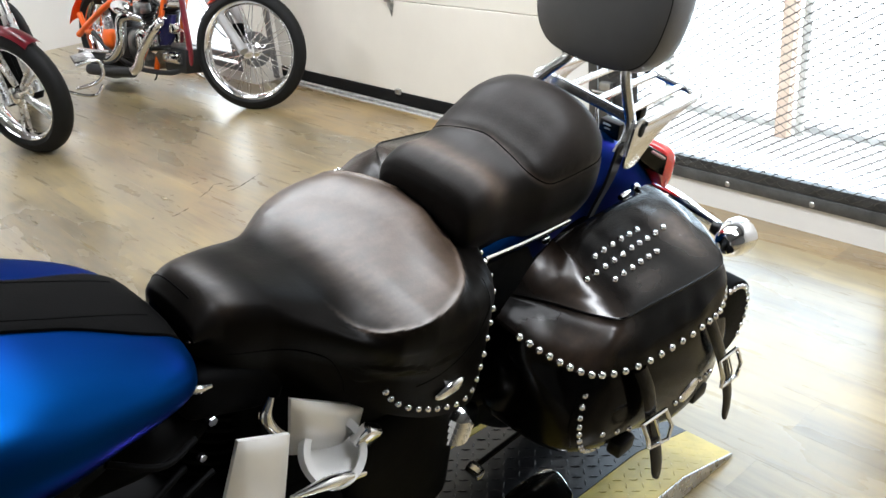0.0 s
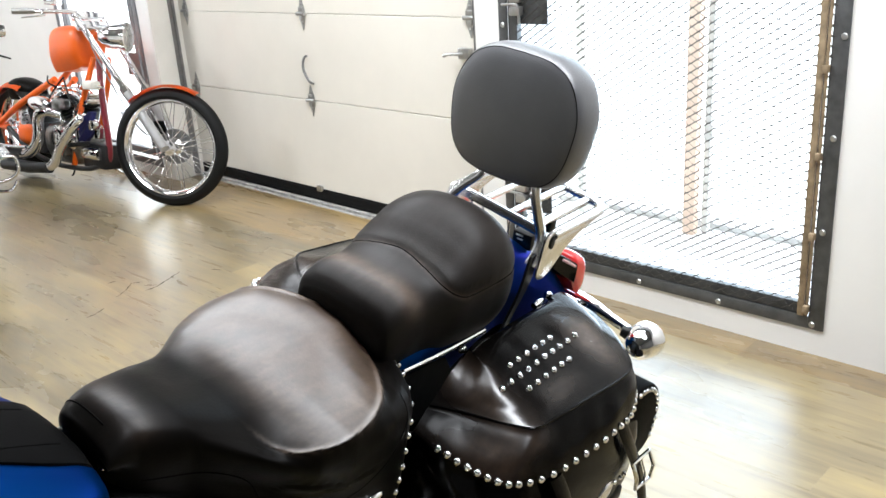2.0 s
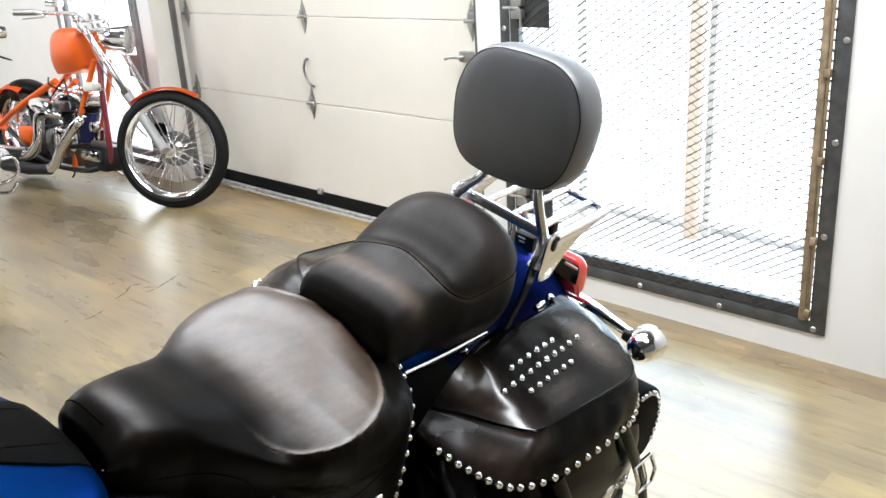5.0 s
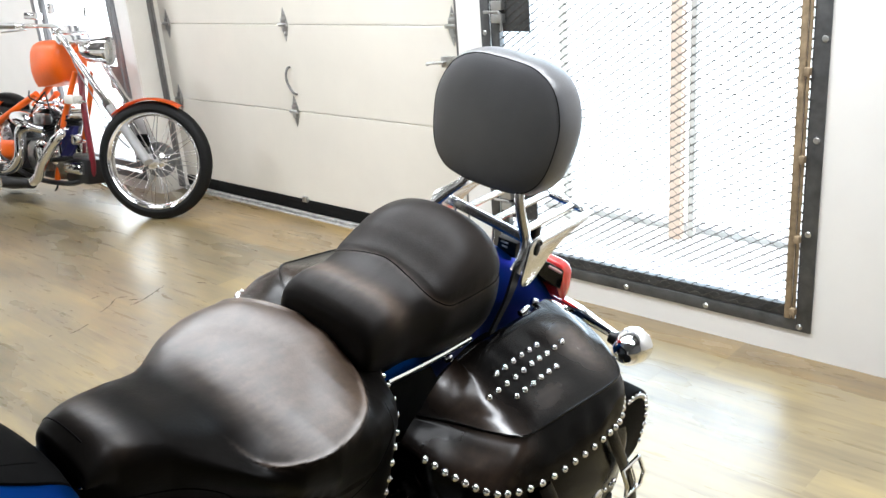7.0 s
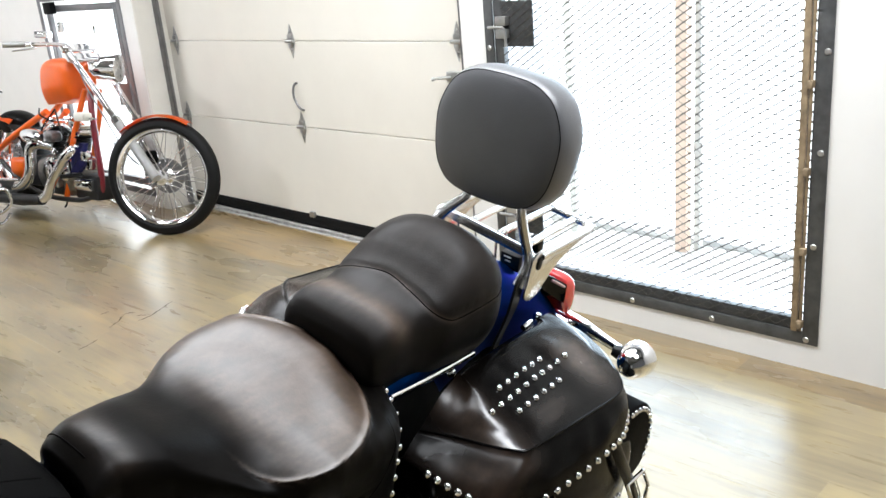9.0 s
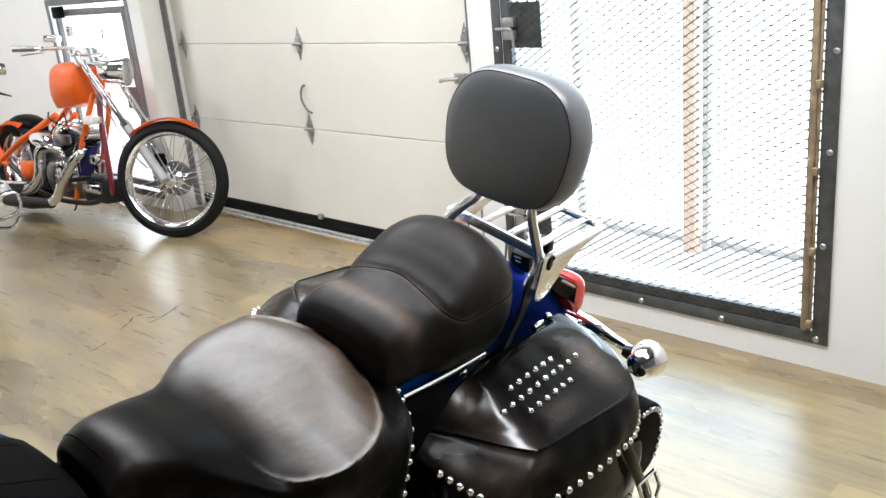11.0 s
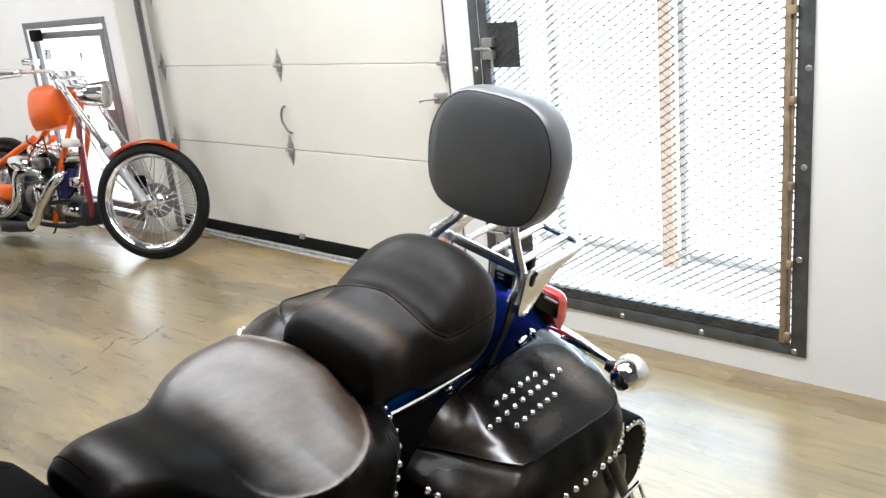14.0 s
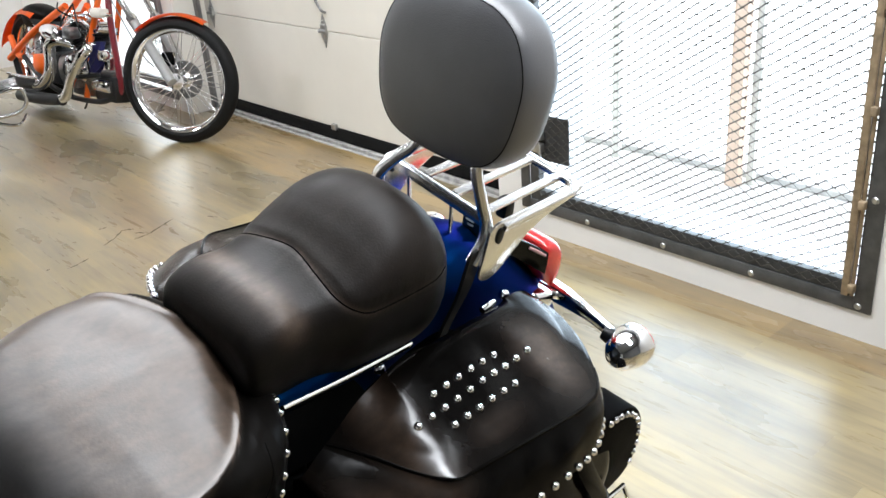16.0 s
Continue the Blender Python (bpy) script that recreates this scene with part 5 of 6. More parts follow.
for a in np.linspace(-0.9, 1.25, 26):
    cx, cz = -1.55 + 0.365 * math.sin(a), GZ + 0.33 + 0.365 * math.cos(a)
    rows.append([b.verts.new((cx - 0 * y, y, cz - 0.035 * (abs(y) / 0.085) ** 3)) for y in np.linspace(-0.085, 0.085, 11)])
grid_faces(b, rows)
bmesh.ops.solidify(b, geom=b.faces[:], thickness=0.004)
part("front_fender", b, M_BLUE, bike)

# ---------------------------------------------------------------- lift platform
platform = thing("lift_platform", "black diamond plate bike lift platform with yellow edges", "platform")
PX0, PX1, RAMP = -4.3, -1.455, -1.65


def ramped(b):
    """Bends the platform's end down to the floor."""
    bmesh.ops.bisect_plane(b, geom=b.verts[:] + b.edges[:] + b.faces[:], plane_co=(RAMP, 0, 0), plane_no=(1, 0, 0))
    for v in b.verts:
        if v.co.x > RAMP:
            v.co.z = 0.002 + (v.co.z - 0.002) * (1 - 0.86 * (v.co.x - RAMP) / (PX1 - RAMP))
    return b


part("deck_edge", ramped(box(PX0, -3.06, 0.045, PX1, -2.935, 0.06, 0.003)), M_YELLOW, platform, "yellow painted diamond plate edge")
part("deck_edge", ramped(box(PX0, -2.60, 0.045, PX1, -2.48, 0.06, 0.003)), M_YELLOW, platform, "yellow painted diamond plate edge")
part("deck", ramped(box(PX0, -2.934, 0.045, PX1, -2.601, 0.0595, 0.001)), M_PLATE, platform, "black painted diamond plate")
part("base", ramped(box(PX0, -3.045, 0.0, PX1 - 0.02, -2.5, 0.0445, 0.004)), M_STEEL, platform)
part("skirt", ramped(box(PX0, -3.0635, 0.002, PX1, -3.0605, 0.058, 0.001)), M_ALU, platform, "bare aluminium tread edge")


def treads(y0, y1, material):
    """Raised lozenges of the chequer plate, alternately turned."""
    b = bmesh.new()
    p = 0.026
    for i in range(int(1.4 / p)):
        for j in range(int((y1 - y0) / p)):
            x, y = PX1 - 0.02 - i * p, y0 + 0.014 + j * p
            ang = 45 if (i + j) % 2 else -45
            m = Matrix.Translation((x, y, 0.0595)) @ pose(0, 0, 0, 0, 0, ang)
            vs = [b.verts.new(m @ Vector(v)) for v in ((-0.012, 0, 0), (0, -0.0032, 0), (0.012, 0, 0), (0, 0.0032, 0), (-0.006, 0, 0.0018), (0.006, 0, 0.0018))]
            for f in ((0, 1, 5, 4), (1, 2, 5), (2, 3, 4, 5), (3, 0, 4)):
                b.faces.new([vs[k] for k in f])
    ob = part("treads", ramped(b), material, platform, smooth=False)
    return tagged(ob, kind="stuff")


treads(-2.93, -2.605, M_PLATE)
treads(-3.055, -2.94, M_YELLOW)
treads(-2.595, -2.485, M_YELLOW)

# ---------------------------------------------------------------- the orange chopper
CH_M = Matrix.Translation((-0.53, 0.78, 0)) @ Euler((0, 0, radians(97))).to_matrix().to_4x4() @ Euler((radians(9), 0, 0)).to_matrix().to_4x4()
chop = thing("chopper", "orange custom chopper with spoked front wheel and chrome engine", "motorcycle", CH_M)
STEER = pose(0, 0, 0.348, 0, 0, 28)
M_FORK = mat("cast_fork_alloy", (0.46, 0.46, 0.455), 0.34, metal=0.55, vary=0.08, scale=20)
fw = wheel(chop, STEER, 0.35, 0.046, 0.064, spokes=40)
part("brake_disc", lathe([(0.05, -0.054), (0.105, -0.054), (0.105, -0.05), (0.05, -0.05)], 40, "y", close=True), M_TRACK, fw)
part("brake_caliper", box(0.06, -0.075, 0.07, 0.13, -0.03, 0.15, 0.012), M_BLACKMETAL, fw)
wheel(chop, pose(1.73, 0, 0.33), 0.33, 0.10, 0.11, spokes=0, mag=10)
for s in (-1, 1):
    foot = STEER @ Vector((0, s * 0.095, 0))
    tops = Vector((0.80, s * 0.095, 1.10))
    mid = foot.lerp(tops, 0.42)
    leg = part("fork_leg", tube([tuple(foot), tuple(mid)], [0.028, 0.029], 14), M_FORK, chop, "silver fork slider")
    part("fork_tube", tube([tuple(mid), tuple(tops)], [0.019, 0.019], 14), M_CHROME, leg)
    part("slider_cap", tube([tuple(foot.lerp(tops, 0.40)), tuple(foot.lerp(tops, 0.44))], 0.031, 14), M_CHROME, leg)
b = bmesh.new()
rows = []
for a in np.linspace(-0.5, 0.8, 30):
    r = 0.368
    k = 1 - 0.6 * smooth01(0.2, 1.3, a)
    rows.append([b.verts.new(STEER @ Vector((r * math.sin(a), y * k, r * math.cos(a) - 0.012 * (abs(y) / 0.048) ** 3))) for y in np.linspace(-0.048, 0.048, 9)])
grid_faces(b, rows)
bmesh.ops.solidify(b, geom=b.faces[:], thickness=0.004)
part("front_fender", b, M_ORANGE, chop, "orange front fender")
part("triple_tree", box(-0.035, -0.13, -0.016, 0.035, 0.13, 0.016, 0.008, m=pose(0.74, 0, 1.04, 0, -42, 0)), M_CHROME, chop)
part("triple_tree", box(-0.035, -0.13, -0.016, 0.035, 0.13, 0.016, 0.008, m=pose(0.80, 0, 1.10, 0, -42, 0)), M_CHROME, chop)
STEERH = Matrix.Translation((0.82, 0, 0)) @ pose(0, 0, 0, 0, 0, 28) @ Matrix.Translation((-0.82, 0, 0))
hb = part("handlebar", tube([(1.02, 0.40, 1.16), (0.9, 0.33, 1.165), (0.83, 0.14, 1.17), (0.82, 0, 1.14), (0.83, -0.14, 1.17), (0.9, -0.33, 1.165), (1.02, -0.40, 1.16)], 0.0125, 10, 40), M_CHROME, chop, m=Matrix.Translation((0, 0, -0.035)) @ STEERH)
for s in (-1, 1):
    part("grip", tube([(1.05, s * 0.42, 1.158), (0.94, s * 0.36, 1.165)], 0.018, 12), M_ZINC, hb)
    part("mirror", box(0.78, s * 0.2 - 0.05, 1.24, 0.80, s * 0.2 + 0.05, 1.30, 0.008), M_CHROME, hb)
    part("riser", tube([(0.82, s * 0.04, 1.1), (0.83, s * 0.04, 1.16)], 0.012, 8), M_CHROME, hb)
part("master_cylinder", box(0.86, 0.2, 1.17, 0.93, 0.29, 1.21, 0.008), M_CHROME, chop, m=STEERH)
HL = pose(0.47, 0, 0.995, 0, 180, 33)
hl = part("headlamp", lathe([(0, -0.135), (0.03, -0.13), (0.055, -0.1), (0.075, -0.04), (0.083, 0.02), (0.088, 0.035), (0.088, 0.05), (0.08, 0.052)], 32, "x", m=HL), M_CHROME, chop, "chrome bullet headlamp")
part("lamp_glass", lathe([(0.081, 0.048), (0.06, 0.058), (0, 0.065)], 28, "x", m=HL), M_ALU, hl)
part("lamp_bracket", tube([(0.56, 0, 0.93), (0.63, 0, 0.95), (0.72, 0, 1.02)], 0.016, 10, 12), M_CHROME, hl)
part("fuel_tank", loft([(0.83, 0.06, 0.95, 0.9, 0.83, 3), (0.84, 0.1, 1.0, 0.91, 0.80, 3.5), (0.88, 0.12, 1.03, 0.91, 0.775, 3.8), (1.0, 0.125, 1.04, 0.9, 0.755, 3.8), (1.1, 0.12, 1.03, 0.89, 0.745, 3.8), (1.15, 0.105, 1.005, 0.88, 0.74, 3.5), (1.165, 0.065, 0.97, 0.87, 0.75, 3)], 40, 44), M_ORANGE, chop, "orange fuel tank")
M_BLACKFIN = mat("black_fin_paint", (0.012, 0.012, 0.013), 0.4, vary=0.3, scale=30, spec=0.4)
fb = bmesh.new()
tube([(0.78, 0, 0.98), (1.0, 0, 0.84), (1.2, 0, 0.70), (1.36, 0, 0.60)], 0.02, 10, 16, bm=fb)
for s in (-1, 1):
    tube([(1.20, s * 0.07, 0.68), (1.40, s * 0.11, 0.575), (1.62, s * 0.13, 0.467), (1.92, s * 0.14, 0.30)], 0.021, 10, 20, bm=fb)
    tube([(0.77, s * 0.05, 0.83), (0.81, s * 0.07, 0.70), (0.882, s * 0.08, 0.536), (0.923, s * 0.08, 0.425), (0.953, s * 0.085, 0.298), (1.0, s * 0.09, 0.13)], 0.018, 10, 20, bm=fb)
    tube([(1.9, s * 0.13, 0.45), (1.82, s * 0.13, 0.34), (1.73, s * 0.13, 0.33)], 0.02, 10, 12, bm=fb)
    part("lower_rail", tube([(1.73, s * 0.13, 0.33), (1.5, s * 0.12, 0.2), (1.2, s * 0.11, 0.13), (0.85, s * 0.1, 0.13), (0.72, s * 0.07, 0.16)], 0.017, 10, 24), M_BLACKFIN, chop, "black lower frame rail")
part("frame", fb, M_ORANGE, chop, "orange tubular frame")
part("downtube", tube([(0.745, 0.03, 0.82), (0.72, 0.045, 0.68), (0.695, 0.05, 0.546), (0.665, 0.05, 0.38), (0.652, 0.05, 0.28), (0.665, 0.05, 0.19), (0.72, 0.05, 0.15)], 0.02, 10, 30), M_MAROON, chop, "dark red downtube")
part("seat", loft([(1.50, 0.04, 0.60, 0.58, 0.54), (1.57, 0.08, 0.645, 0.59, 0.53), (1.68, 0.10, 0.67, 0.6, 0.52), (1.76, 0.10, 0.665, 0.6, 0.515), (1.82, 0.08, 0.64, 0.58, 0.515), (1.85, 0.04, 0.60, 0.565, 0.53)], 26, 32), M_LEATHER, chop, "black solo seat")
b = bmesh.new()
rows = []
for a in np.linspace(-0.35, 1.3, 30):
    r = 0.368
    rows.append([b.verts.new((1.73 + r * math.sin(a), y, 0.32 + r * math.cos(a) * 0.9 - 0.05 * (abs(y) / 0.12) ** 3)) for y in np.linspace(-0.12, 0.12, 11)])
grid_faces(b, rows)
bmesh.ops.solidify(b, geom=b.faces[:], thickness=0.005)
part("rear_fender", b, M_ORANGE, chop, "orange rear fender")
# engine: two finned cylinders, rocker boxes, cases
for cx, tilt in ((1.0, -20), (1.1, 22)):
    m = pose(cx, 0, 0.37, 0, tilt, 0)
    prof = [(0.0, 0.0)]
    for i in range(9):
        prof += [(0.055, 0.02 * i), (0.076, 0.02 * i + 0.003), (0.076, 0.02 * i + 0.009), (0.055, 0.02 * i + 0.012)]
    prof += [(0.06, 0.19), (0, 0.195)]
    part("cylinder", lathe(prof, 20, "z", m=m), M_BLACKFIN, chop, "black finned cylinder")
    rb = part("rocker_box", box(-0.085, -0.075, 0.2, 0.085, 0.085, 0.24, 0.014, m=m), M_CHROME, chop)
    part("rocker_cover", box(-0.07, -0.06, 0.241, 0.07, 0.07, 0.275, 0.014, m=m), M_CHROME, rb)
    part("gasket", box(-0.088, -0.078, 0.192, 0.088, 0.088, 0.1995, 0.002, m=m), M_BLACK, rb)
    for bx in (-0.055, 0.0, 0.055):
        part("bolt", lathe([(0, 0), (0.009, 0), (0.009, 0.008), (0, 0.012)], 6, "z", m=m @ pose(bx, 0.05, 0.275)), M_CHROME, rb)
    for dy in (0.075, 0.092):
        part("pushrod_tube", tube([tuple(m @ Vector((0.03 if tilt < 0 else -0.03, dy, -0.05))), tuple(m @ Vector((0.012, dy - 0.01, 0.1))), tuple(m @ Vector((0.0, dy - 0.02, 0.2)))], 0.011, 10), M_CHROME, chop)
    part("spark_lead", tube([tuple(m @ Vector((0.0, 0.08, 0.16))), tuple(m @ Vector((-0.02, 0.14, 0.2))), (1.05, 0.1, 0.70)], 0.005, 8, 14), M_BLACK, chop, "black spark plug lead")
part("carburettor", box(1.04, 0.06, 0.49, 1.14, 0.15, 0.56, 0.02), M_ENGINE, chop)
part("ignition_coil", box(0.69, 0.06, 0.635, 0.80, 0.13, 0.69, 0.014), M_DOOR, chop, "pale coil housing")
part("coil_bracket", tube([(0.62, 0.09, 0.655), (0.70, 0.1, 0.66), (0.86, 0.08, 0.665)], 0.008, 8), M_CHROME, chop)
part("ignition_cover", lathe([(0, -0.02), (0.05, -0.02), (0.055, 0), (0.04, 0.02), (0, 0.022)], 24, "y", m=pose(0.95, 0.125, 0.3)), M_CHROME, chop)
part("air_cleaner", lathe([(0, -0.125), (0.02, -0.12), (0.042, -0.08), (0.054, -0.02), (0.058, 0.04), (0.055, 0.09), (0.04, 0.105), (0, 0.1)], 28, "x", m=pose(1.25, 0.15, 0.515, 0, 172, 4)), M_CHROME, chop, "bullet shaped chrome air cleaner")
part("crankcase", loft([(0.86, 0.05, 0.36, 0.28, 0.18), (0.9, 0.1, 0.4, 0.3, 0.15), (1.05, 0.12, 0.42, 0.31, 0.14), (1.25, 0.12, 0.4, 0.3, 0.15), (1.36, 0.08, 0.36, 0.28, 0.18)], 18, 28, power=3), M_ENGINE, chop)
part("cam_cover", lathe([(0, -0.01), (0.075, -0.01), (0.085, 0.0), (0.085, 0.02), (0.065, 0.035), (0, 0.038)], 28, "y", m=pose(1.08, 0.118, 0.31)), M_CHROME, chop)
part("transmission", box(1.3, -0.1, 0.18, 1.48, 0.1, 0.38, 0.02), M_BLACKFIN, chop)
part("oil_tank", lathe([(0, -0.09), (0.06, -0.09), (0.078, -0.075), (0.08, 0.06), (0.065, 0.08), (0, 0.085)], 28, "z", m=pose(1.57, 0.04, 0.41)), M_ALU, chop, "dull silver oil tank")
part("side_cover", loft([(1.45, 0.05, 0.35, 0.29, 0.22, 4), (1.47, 0.13, 0.365, 0.29, 0.21, 4), (1.6, 0.135, 0.375, 0.29, 0.205, 4), (1.65, 0.06, 0.36, 0.29, 0.22, 4)], 12, 24), M_ORANGE, chop, "orange side cover")
for header, muffler, rr in (([(1.10, 0.10, 0.455), (1.16, 0.16, 0.475), (1.22, 0.18, 0.455), (1.247, 0.18, 0.40), (1.252, 0.18, 0.32), (1.29, 0.18, 0.248), (1.36, 0.19, 0.195), (1.44, 0.195, 0.18)], [(1.40, 0.195, 0.185), (1.58, 0.2, 0.18), (1.77, 0.2, 0.178)], 0.036),
                            ([(0.86, 0.09, 0.47), (0.79, 0.15, 0.46), (0.82, 0.175, 0.42), (0.874, 0.18, 0.378), (0.995, 0.18, 0.259), (1.07, 0.18, 0.16), (1.15, 0.19, 0.11)], [(1.12, 0.19, 0.115), (1.38, 0.2, 0.098), (1.68, 0.2, 0.086)], 0.032)):
    pipe = part("exhaust_pipe", tube(header, [rr * 0.8, rr, rr, rr, rr], 18, 44), M_CHROME, chop, "chrome exhaust header")
    part("muffler", tube(muffler, [0.034, 0.04, 0.038], 16, 16), M_BLACKFIN, pipe, "black muffler")
part("heat_shield", tube([(1.33, 0.23, 0.235), (1.5, 0.235, 0.225), (1.76, 0.235, 0.222)], 0.011, 10, 12), M_CHROME, chop)
part("foot_peg", tube([(0.76, 0.12, 0.3), (0.76, 0.26, 0.3)], 0.014, 10), M_BLACK, chop)
part("electrics_box", box(0.645, -0.08, 0.14, 0.89, 0.09, 0.295, 0.012), M_BLACKFIN, chop, "black electrics box")
part("starter", lathe([(0, -0.085), (0.035, -0.085), (0.04, -0.07), (0.04, 0.07), (0.035, 0.085), (0, 0.085)], 20, "x", m=pose(0.765, 0.095, 0.235)), M_CHROME, chop)
b = bmesh.new()
rows = []
for i, z in enumerate(np.linspace(0.5, 0.31, 12)):
    w = 0.02 + 0.05 * math.sin(0.25 + 2.2 * i / 11) ** 2
    cx = 0.74 + 0.10 * (i / 11)
    rows.append([b.verts.new((cx + w * math.cos(t) + 0.006 * math.sin(3 * t + i), 0.105 + 0.024 * math.sin(t) + 0.007 * math.cos(4 * t + 0.7 * i), z)) for t in np.linspace(0, 2 * math.pi, 21)[:-1]])
grid_faces(b, rows, close_v=True, cap=True)
M_CLOTH = mat("navy_cloth", (0.008, 0.008, 0.075), 0.8, vary=0.25, scale=20, bump=0.4, bump_scale=150)
part("shop_rag", b, M_CLOTH, chop, "navy blue cloth tucked beside the engine")
part("horn", lathe([(0, -0.03), (0.03, -0.028), (0.036, 0), (0.03, 0.02), (0, 0.025)], 20, "y", m=pose(0.72, 0.11, 0.42)), M_CHROME, chop)
part("side_stand", tube([(1.05, -0.1, 0.16), (1.02, -0.2, 0.1), (1.0, -0.28, 0.045)], 0.011, 8), M_CHROME, chop)
part("drain_hook", tube([(0.97, 0.1, 0.13), (0.96, 0.12, 0.09), (0.98, 0.12, 0.075)], 0.006, 8, 10), M_BLACK, chop)
for dy in (0.08, 0.12):
    part("bar_stem", tube([(1.02, dy, 1.02), (1.03, dy, 1.07), (1.045, dy, 1.12)], 0.008, 8), M_TRACK, chop)

# cables, plugs and brackets round the engine
for pts in ([(1.08, 0.1, 0.62), (1.14, 0.15, 0.66), (1.2, 0.12, 0.7)], [(0.9, 0.12, 0.5), (0.86, 0.14, 0.42), (0.88, 0.12, 0.3)]):
    part("cable", tube(pts, 0.0055, 8, 20), M_BLACK, chop, "black cable")
part("brake_line", tube([(0.72, 0.08, 1.05), (0.55, 0.14, 0.9), (0.4, 0.15, 0.75), (0.2, 0.12, 0.5), (0.1, 0.1, 0.42)], 0.0045, 8, 30), M_TRACK, chop)
part("regulator", box(0.7, 0.02, 0.33, 0.8, 0.1, 0.40, 0.008), M_CHROME, chop)
part("lower_clamp", box(1.0, 0.1, 0.2, 1.12, 0.15, 0.3, 0.01), M_ENGINE, chop)
part("brake_lever", tube([(0.9, 0.36, 1.15), (0.86, 0.4, 1.14), (0.94, 0.5, 1.12)], [0.007, 0.006, 0.004], 8, 12), M_CHROME, hb)

# the frame and engine sit a little forward of the fork's foot
for ob in chop.children:
    if ob.name.split(".")[0] not in ("fork_leg", "front_fender", "triple_tree", "handlebar", "headlamp", "master_cylinder", "brake_line") and ob is not fw:
        ob.matrix_basis = Matrix.Translation((-0.08, 0, 0.018)) @ ob.matrix_basis

for ob in chop.children:
    if ob.name.split(".")[0] in ("handlebar", "headlamp", "fuel_tank", "master_cylinder"):
        ob.matrix_basis = Matrix.Translation((0.035 if ob.name.startswith("fuel") else 0, 0, -0.016)) @ ob.matrix_basis

# ---------------------------------------------------------------- the maroon motorcycle
B3_M = Matrix.Translation((-1.68, 1.1, 0)) @ Euler((0, 0, radians(76))).to_matrix().to_4x4() @ Euler((radians(-6), 0, 0)).to_matrix().to_4x4()
b3 = thing("parked_motorcycle", "maroon motorcycle with cast silver front wheel", "motorcycle", B3_M)
ST3 = pose(0, 0, 0.345, 0, 0, 37)
wheel(b3, ST3, 0.345, 0.06, 0.085, mag=10)
for s in (-1, 1):
    foot = ST3 @ Vector((0, s * 0.105, 0))
    tops = Vector((0.1, 0, 1.05)) + ST3.to_3x3() @ Vector((0, s * 0.105, 0))
    leg = part("fork_leg", tube([tuple(foot + Vector((0, 0, -0.03))), tuple(foot.lerp(tops, 0.55))], [0.036, 0.033], 16), M_ALU, b3, "silver fork slider")
    part("fork_tube", tube([tuple(foot.lerp(tops, 0.55)), tuple(tops)], 0.026, 14), M_CHROME, leg)
b = bmesh.new()
rows = []
for a in np.linspace(-0.75, 0.3, 26):
    r = 0.362
    rows.append([b.verts.new(ST3 @ Vector((r * math.sin(a), y, r * math.cos(a) - 0.02 * (abs(y) / 0.055) ** 3))) for y in np.linspace(-0.055, 0.055, 9)])
grid_faces(b, rows)
bmesh.ops.solidify(b, geom=b.faces[:], thickness=0.004)
part("front_fender", b, M_MAROON, b3, "maroon front fender")
bar3 = part("handlebar", tube([(0.75, 0.42, 1.05), (0.6, 0.36, 1.08), (0.35, 0.15, 1.09), (0.3, 0, 1.05), (0.35, -0.15, 1.09), (0.5, -0.36, 1.06), (0.62, -0.44, 1.02)], 0.0125, 10, 40), M_CHROME, b3)
W3 = B3_M.inverted()


def spot(x, y, z):
    """A place of the room in the maroon motorcycle's own axes."""
    return W3 @ Vector((x, y, z))


mir = part("mirror", lathe([(0, -0.055), (0.014, -0.05), (0.03, -0.02), (0.036, 0.02), (0.034, 0.045), (0, 0.05)], 20, "x", m=Matrix.Translation(spot(-1.03, 1.6, 1.065)) @ pose(0, 0, 0, 0, 10, -80)), M_CHROME, bar3, "chrome bullet mirror")
part("mirror_stem", tube([tuple(spot(-1.06, 1.6, 1.05)), tuple(spot(-1.12, 1.6, 0.99))], 0.006, 8), M_CHROME, mir)
part("brake_lever", tube([tuple(spot(-1.16, 1.6, 0.985)), tuple(spot(-1.1, 1.6, 0.955)), tuple(spot(-1.04, 1.6, 0.925)), tuple(spot(-0.98, 1.6, 0.897))], [0.012, 0.009, 0.007, 0.004], 8, 14), M_BLACK, bar3)
part("turn_signal", lathe([(0, -0.03), (0.018, -0.025), (0.027, 0), (0.025, 0.018), (0, 0.028)], 18, "x", m=Matrix.Translation(spot(-1.105, 1.6, 0.9))), M_ORANGE, bar3, "amber turn signal")
part("engine", loft([(0.5, 0.08, 0.6, 0.4, 0.2), (0.56, 0.16, 0.72, 0.42, 0.17), (0.75, 0.18, 0.76, 0.42, 0.16), (0.98, 0.16, 0.7, 0.42, 0.18), (1.05, 0.08, 0.6, 0.4, 0.22)], 20, 28, power=3), M_BLACKMETAL, b3)
part("fuel_tank", loft([(0.45, 0.06, 0.98, 0.9, 0.82), (0.5, 0.14, 1.02, 0.9, 0.8), (0.7, 0.18, 1.03, 0.9, 0.78), (0.9, 0.15, 0.95, 0.86, 0.77), (1.0, 0.06, 0.88, 0.83, 0.78)], 24, 30), M_MAROON, b3)
part("seat", loft([(0.95, 0.06, 0.82, 0.8, 0.74), (1.0, 0.12, 0.82, 0.78, 0.72), (1.2, 0.17, 0.76, 0.72, 0.66), (1.5, 0.15, 0.82, 0.76, 0.68), (1.62, 0.06, 0.8, 0.76, 0.72)], 24, 28), M_LEATHER, b3)
wheel(b3, pose(1.6, 0, 0.33), 0.33, 0.07, 0.1, mag=10)
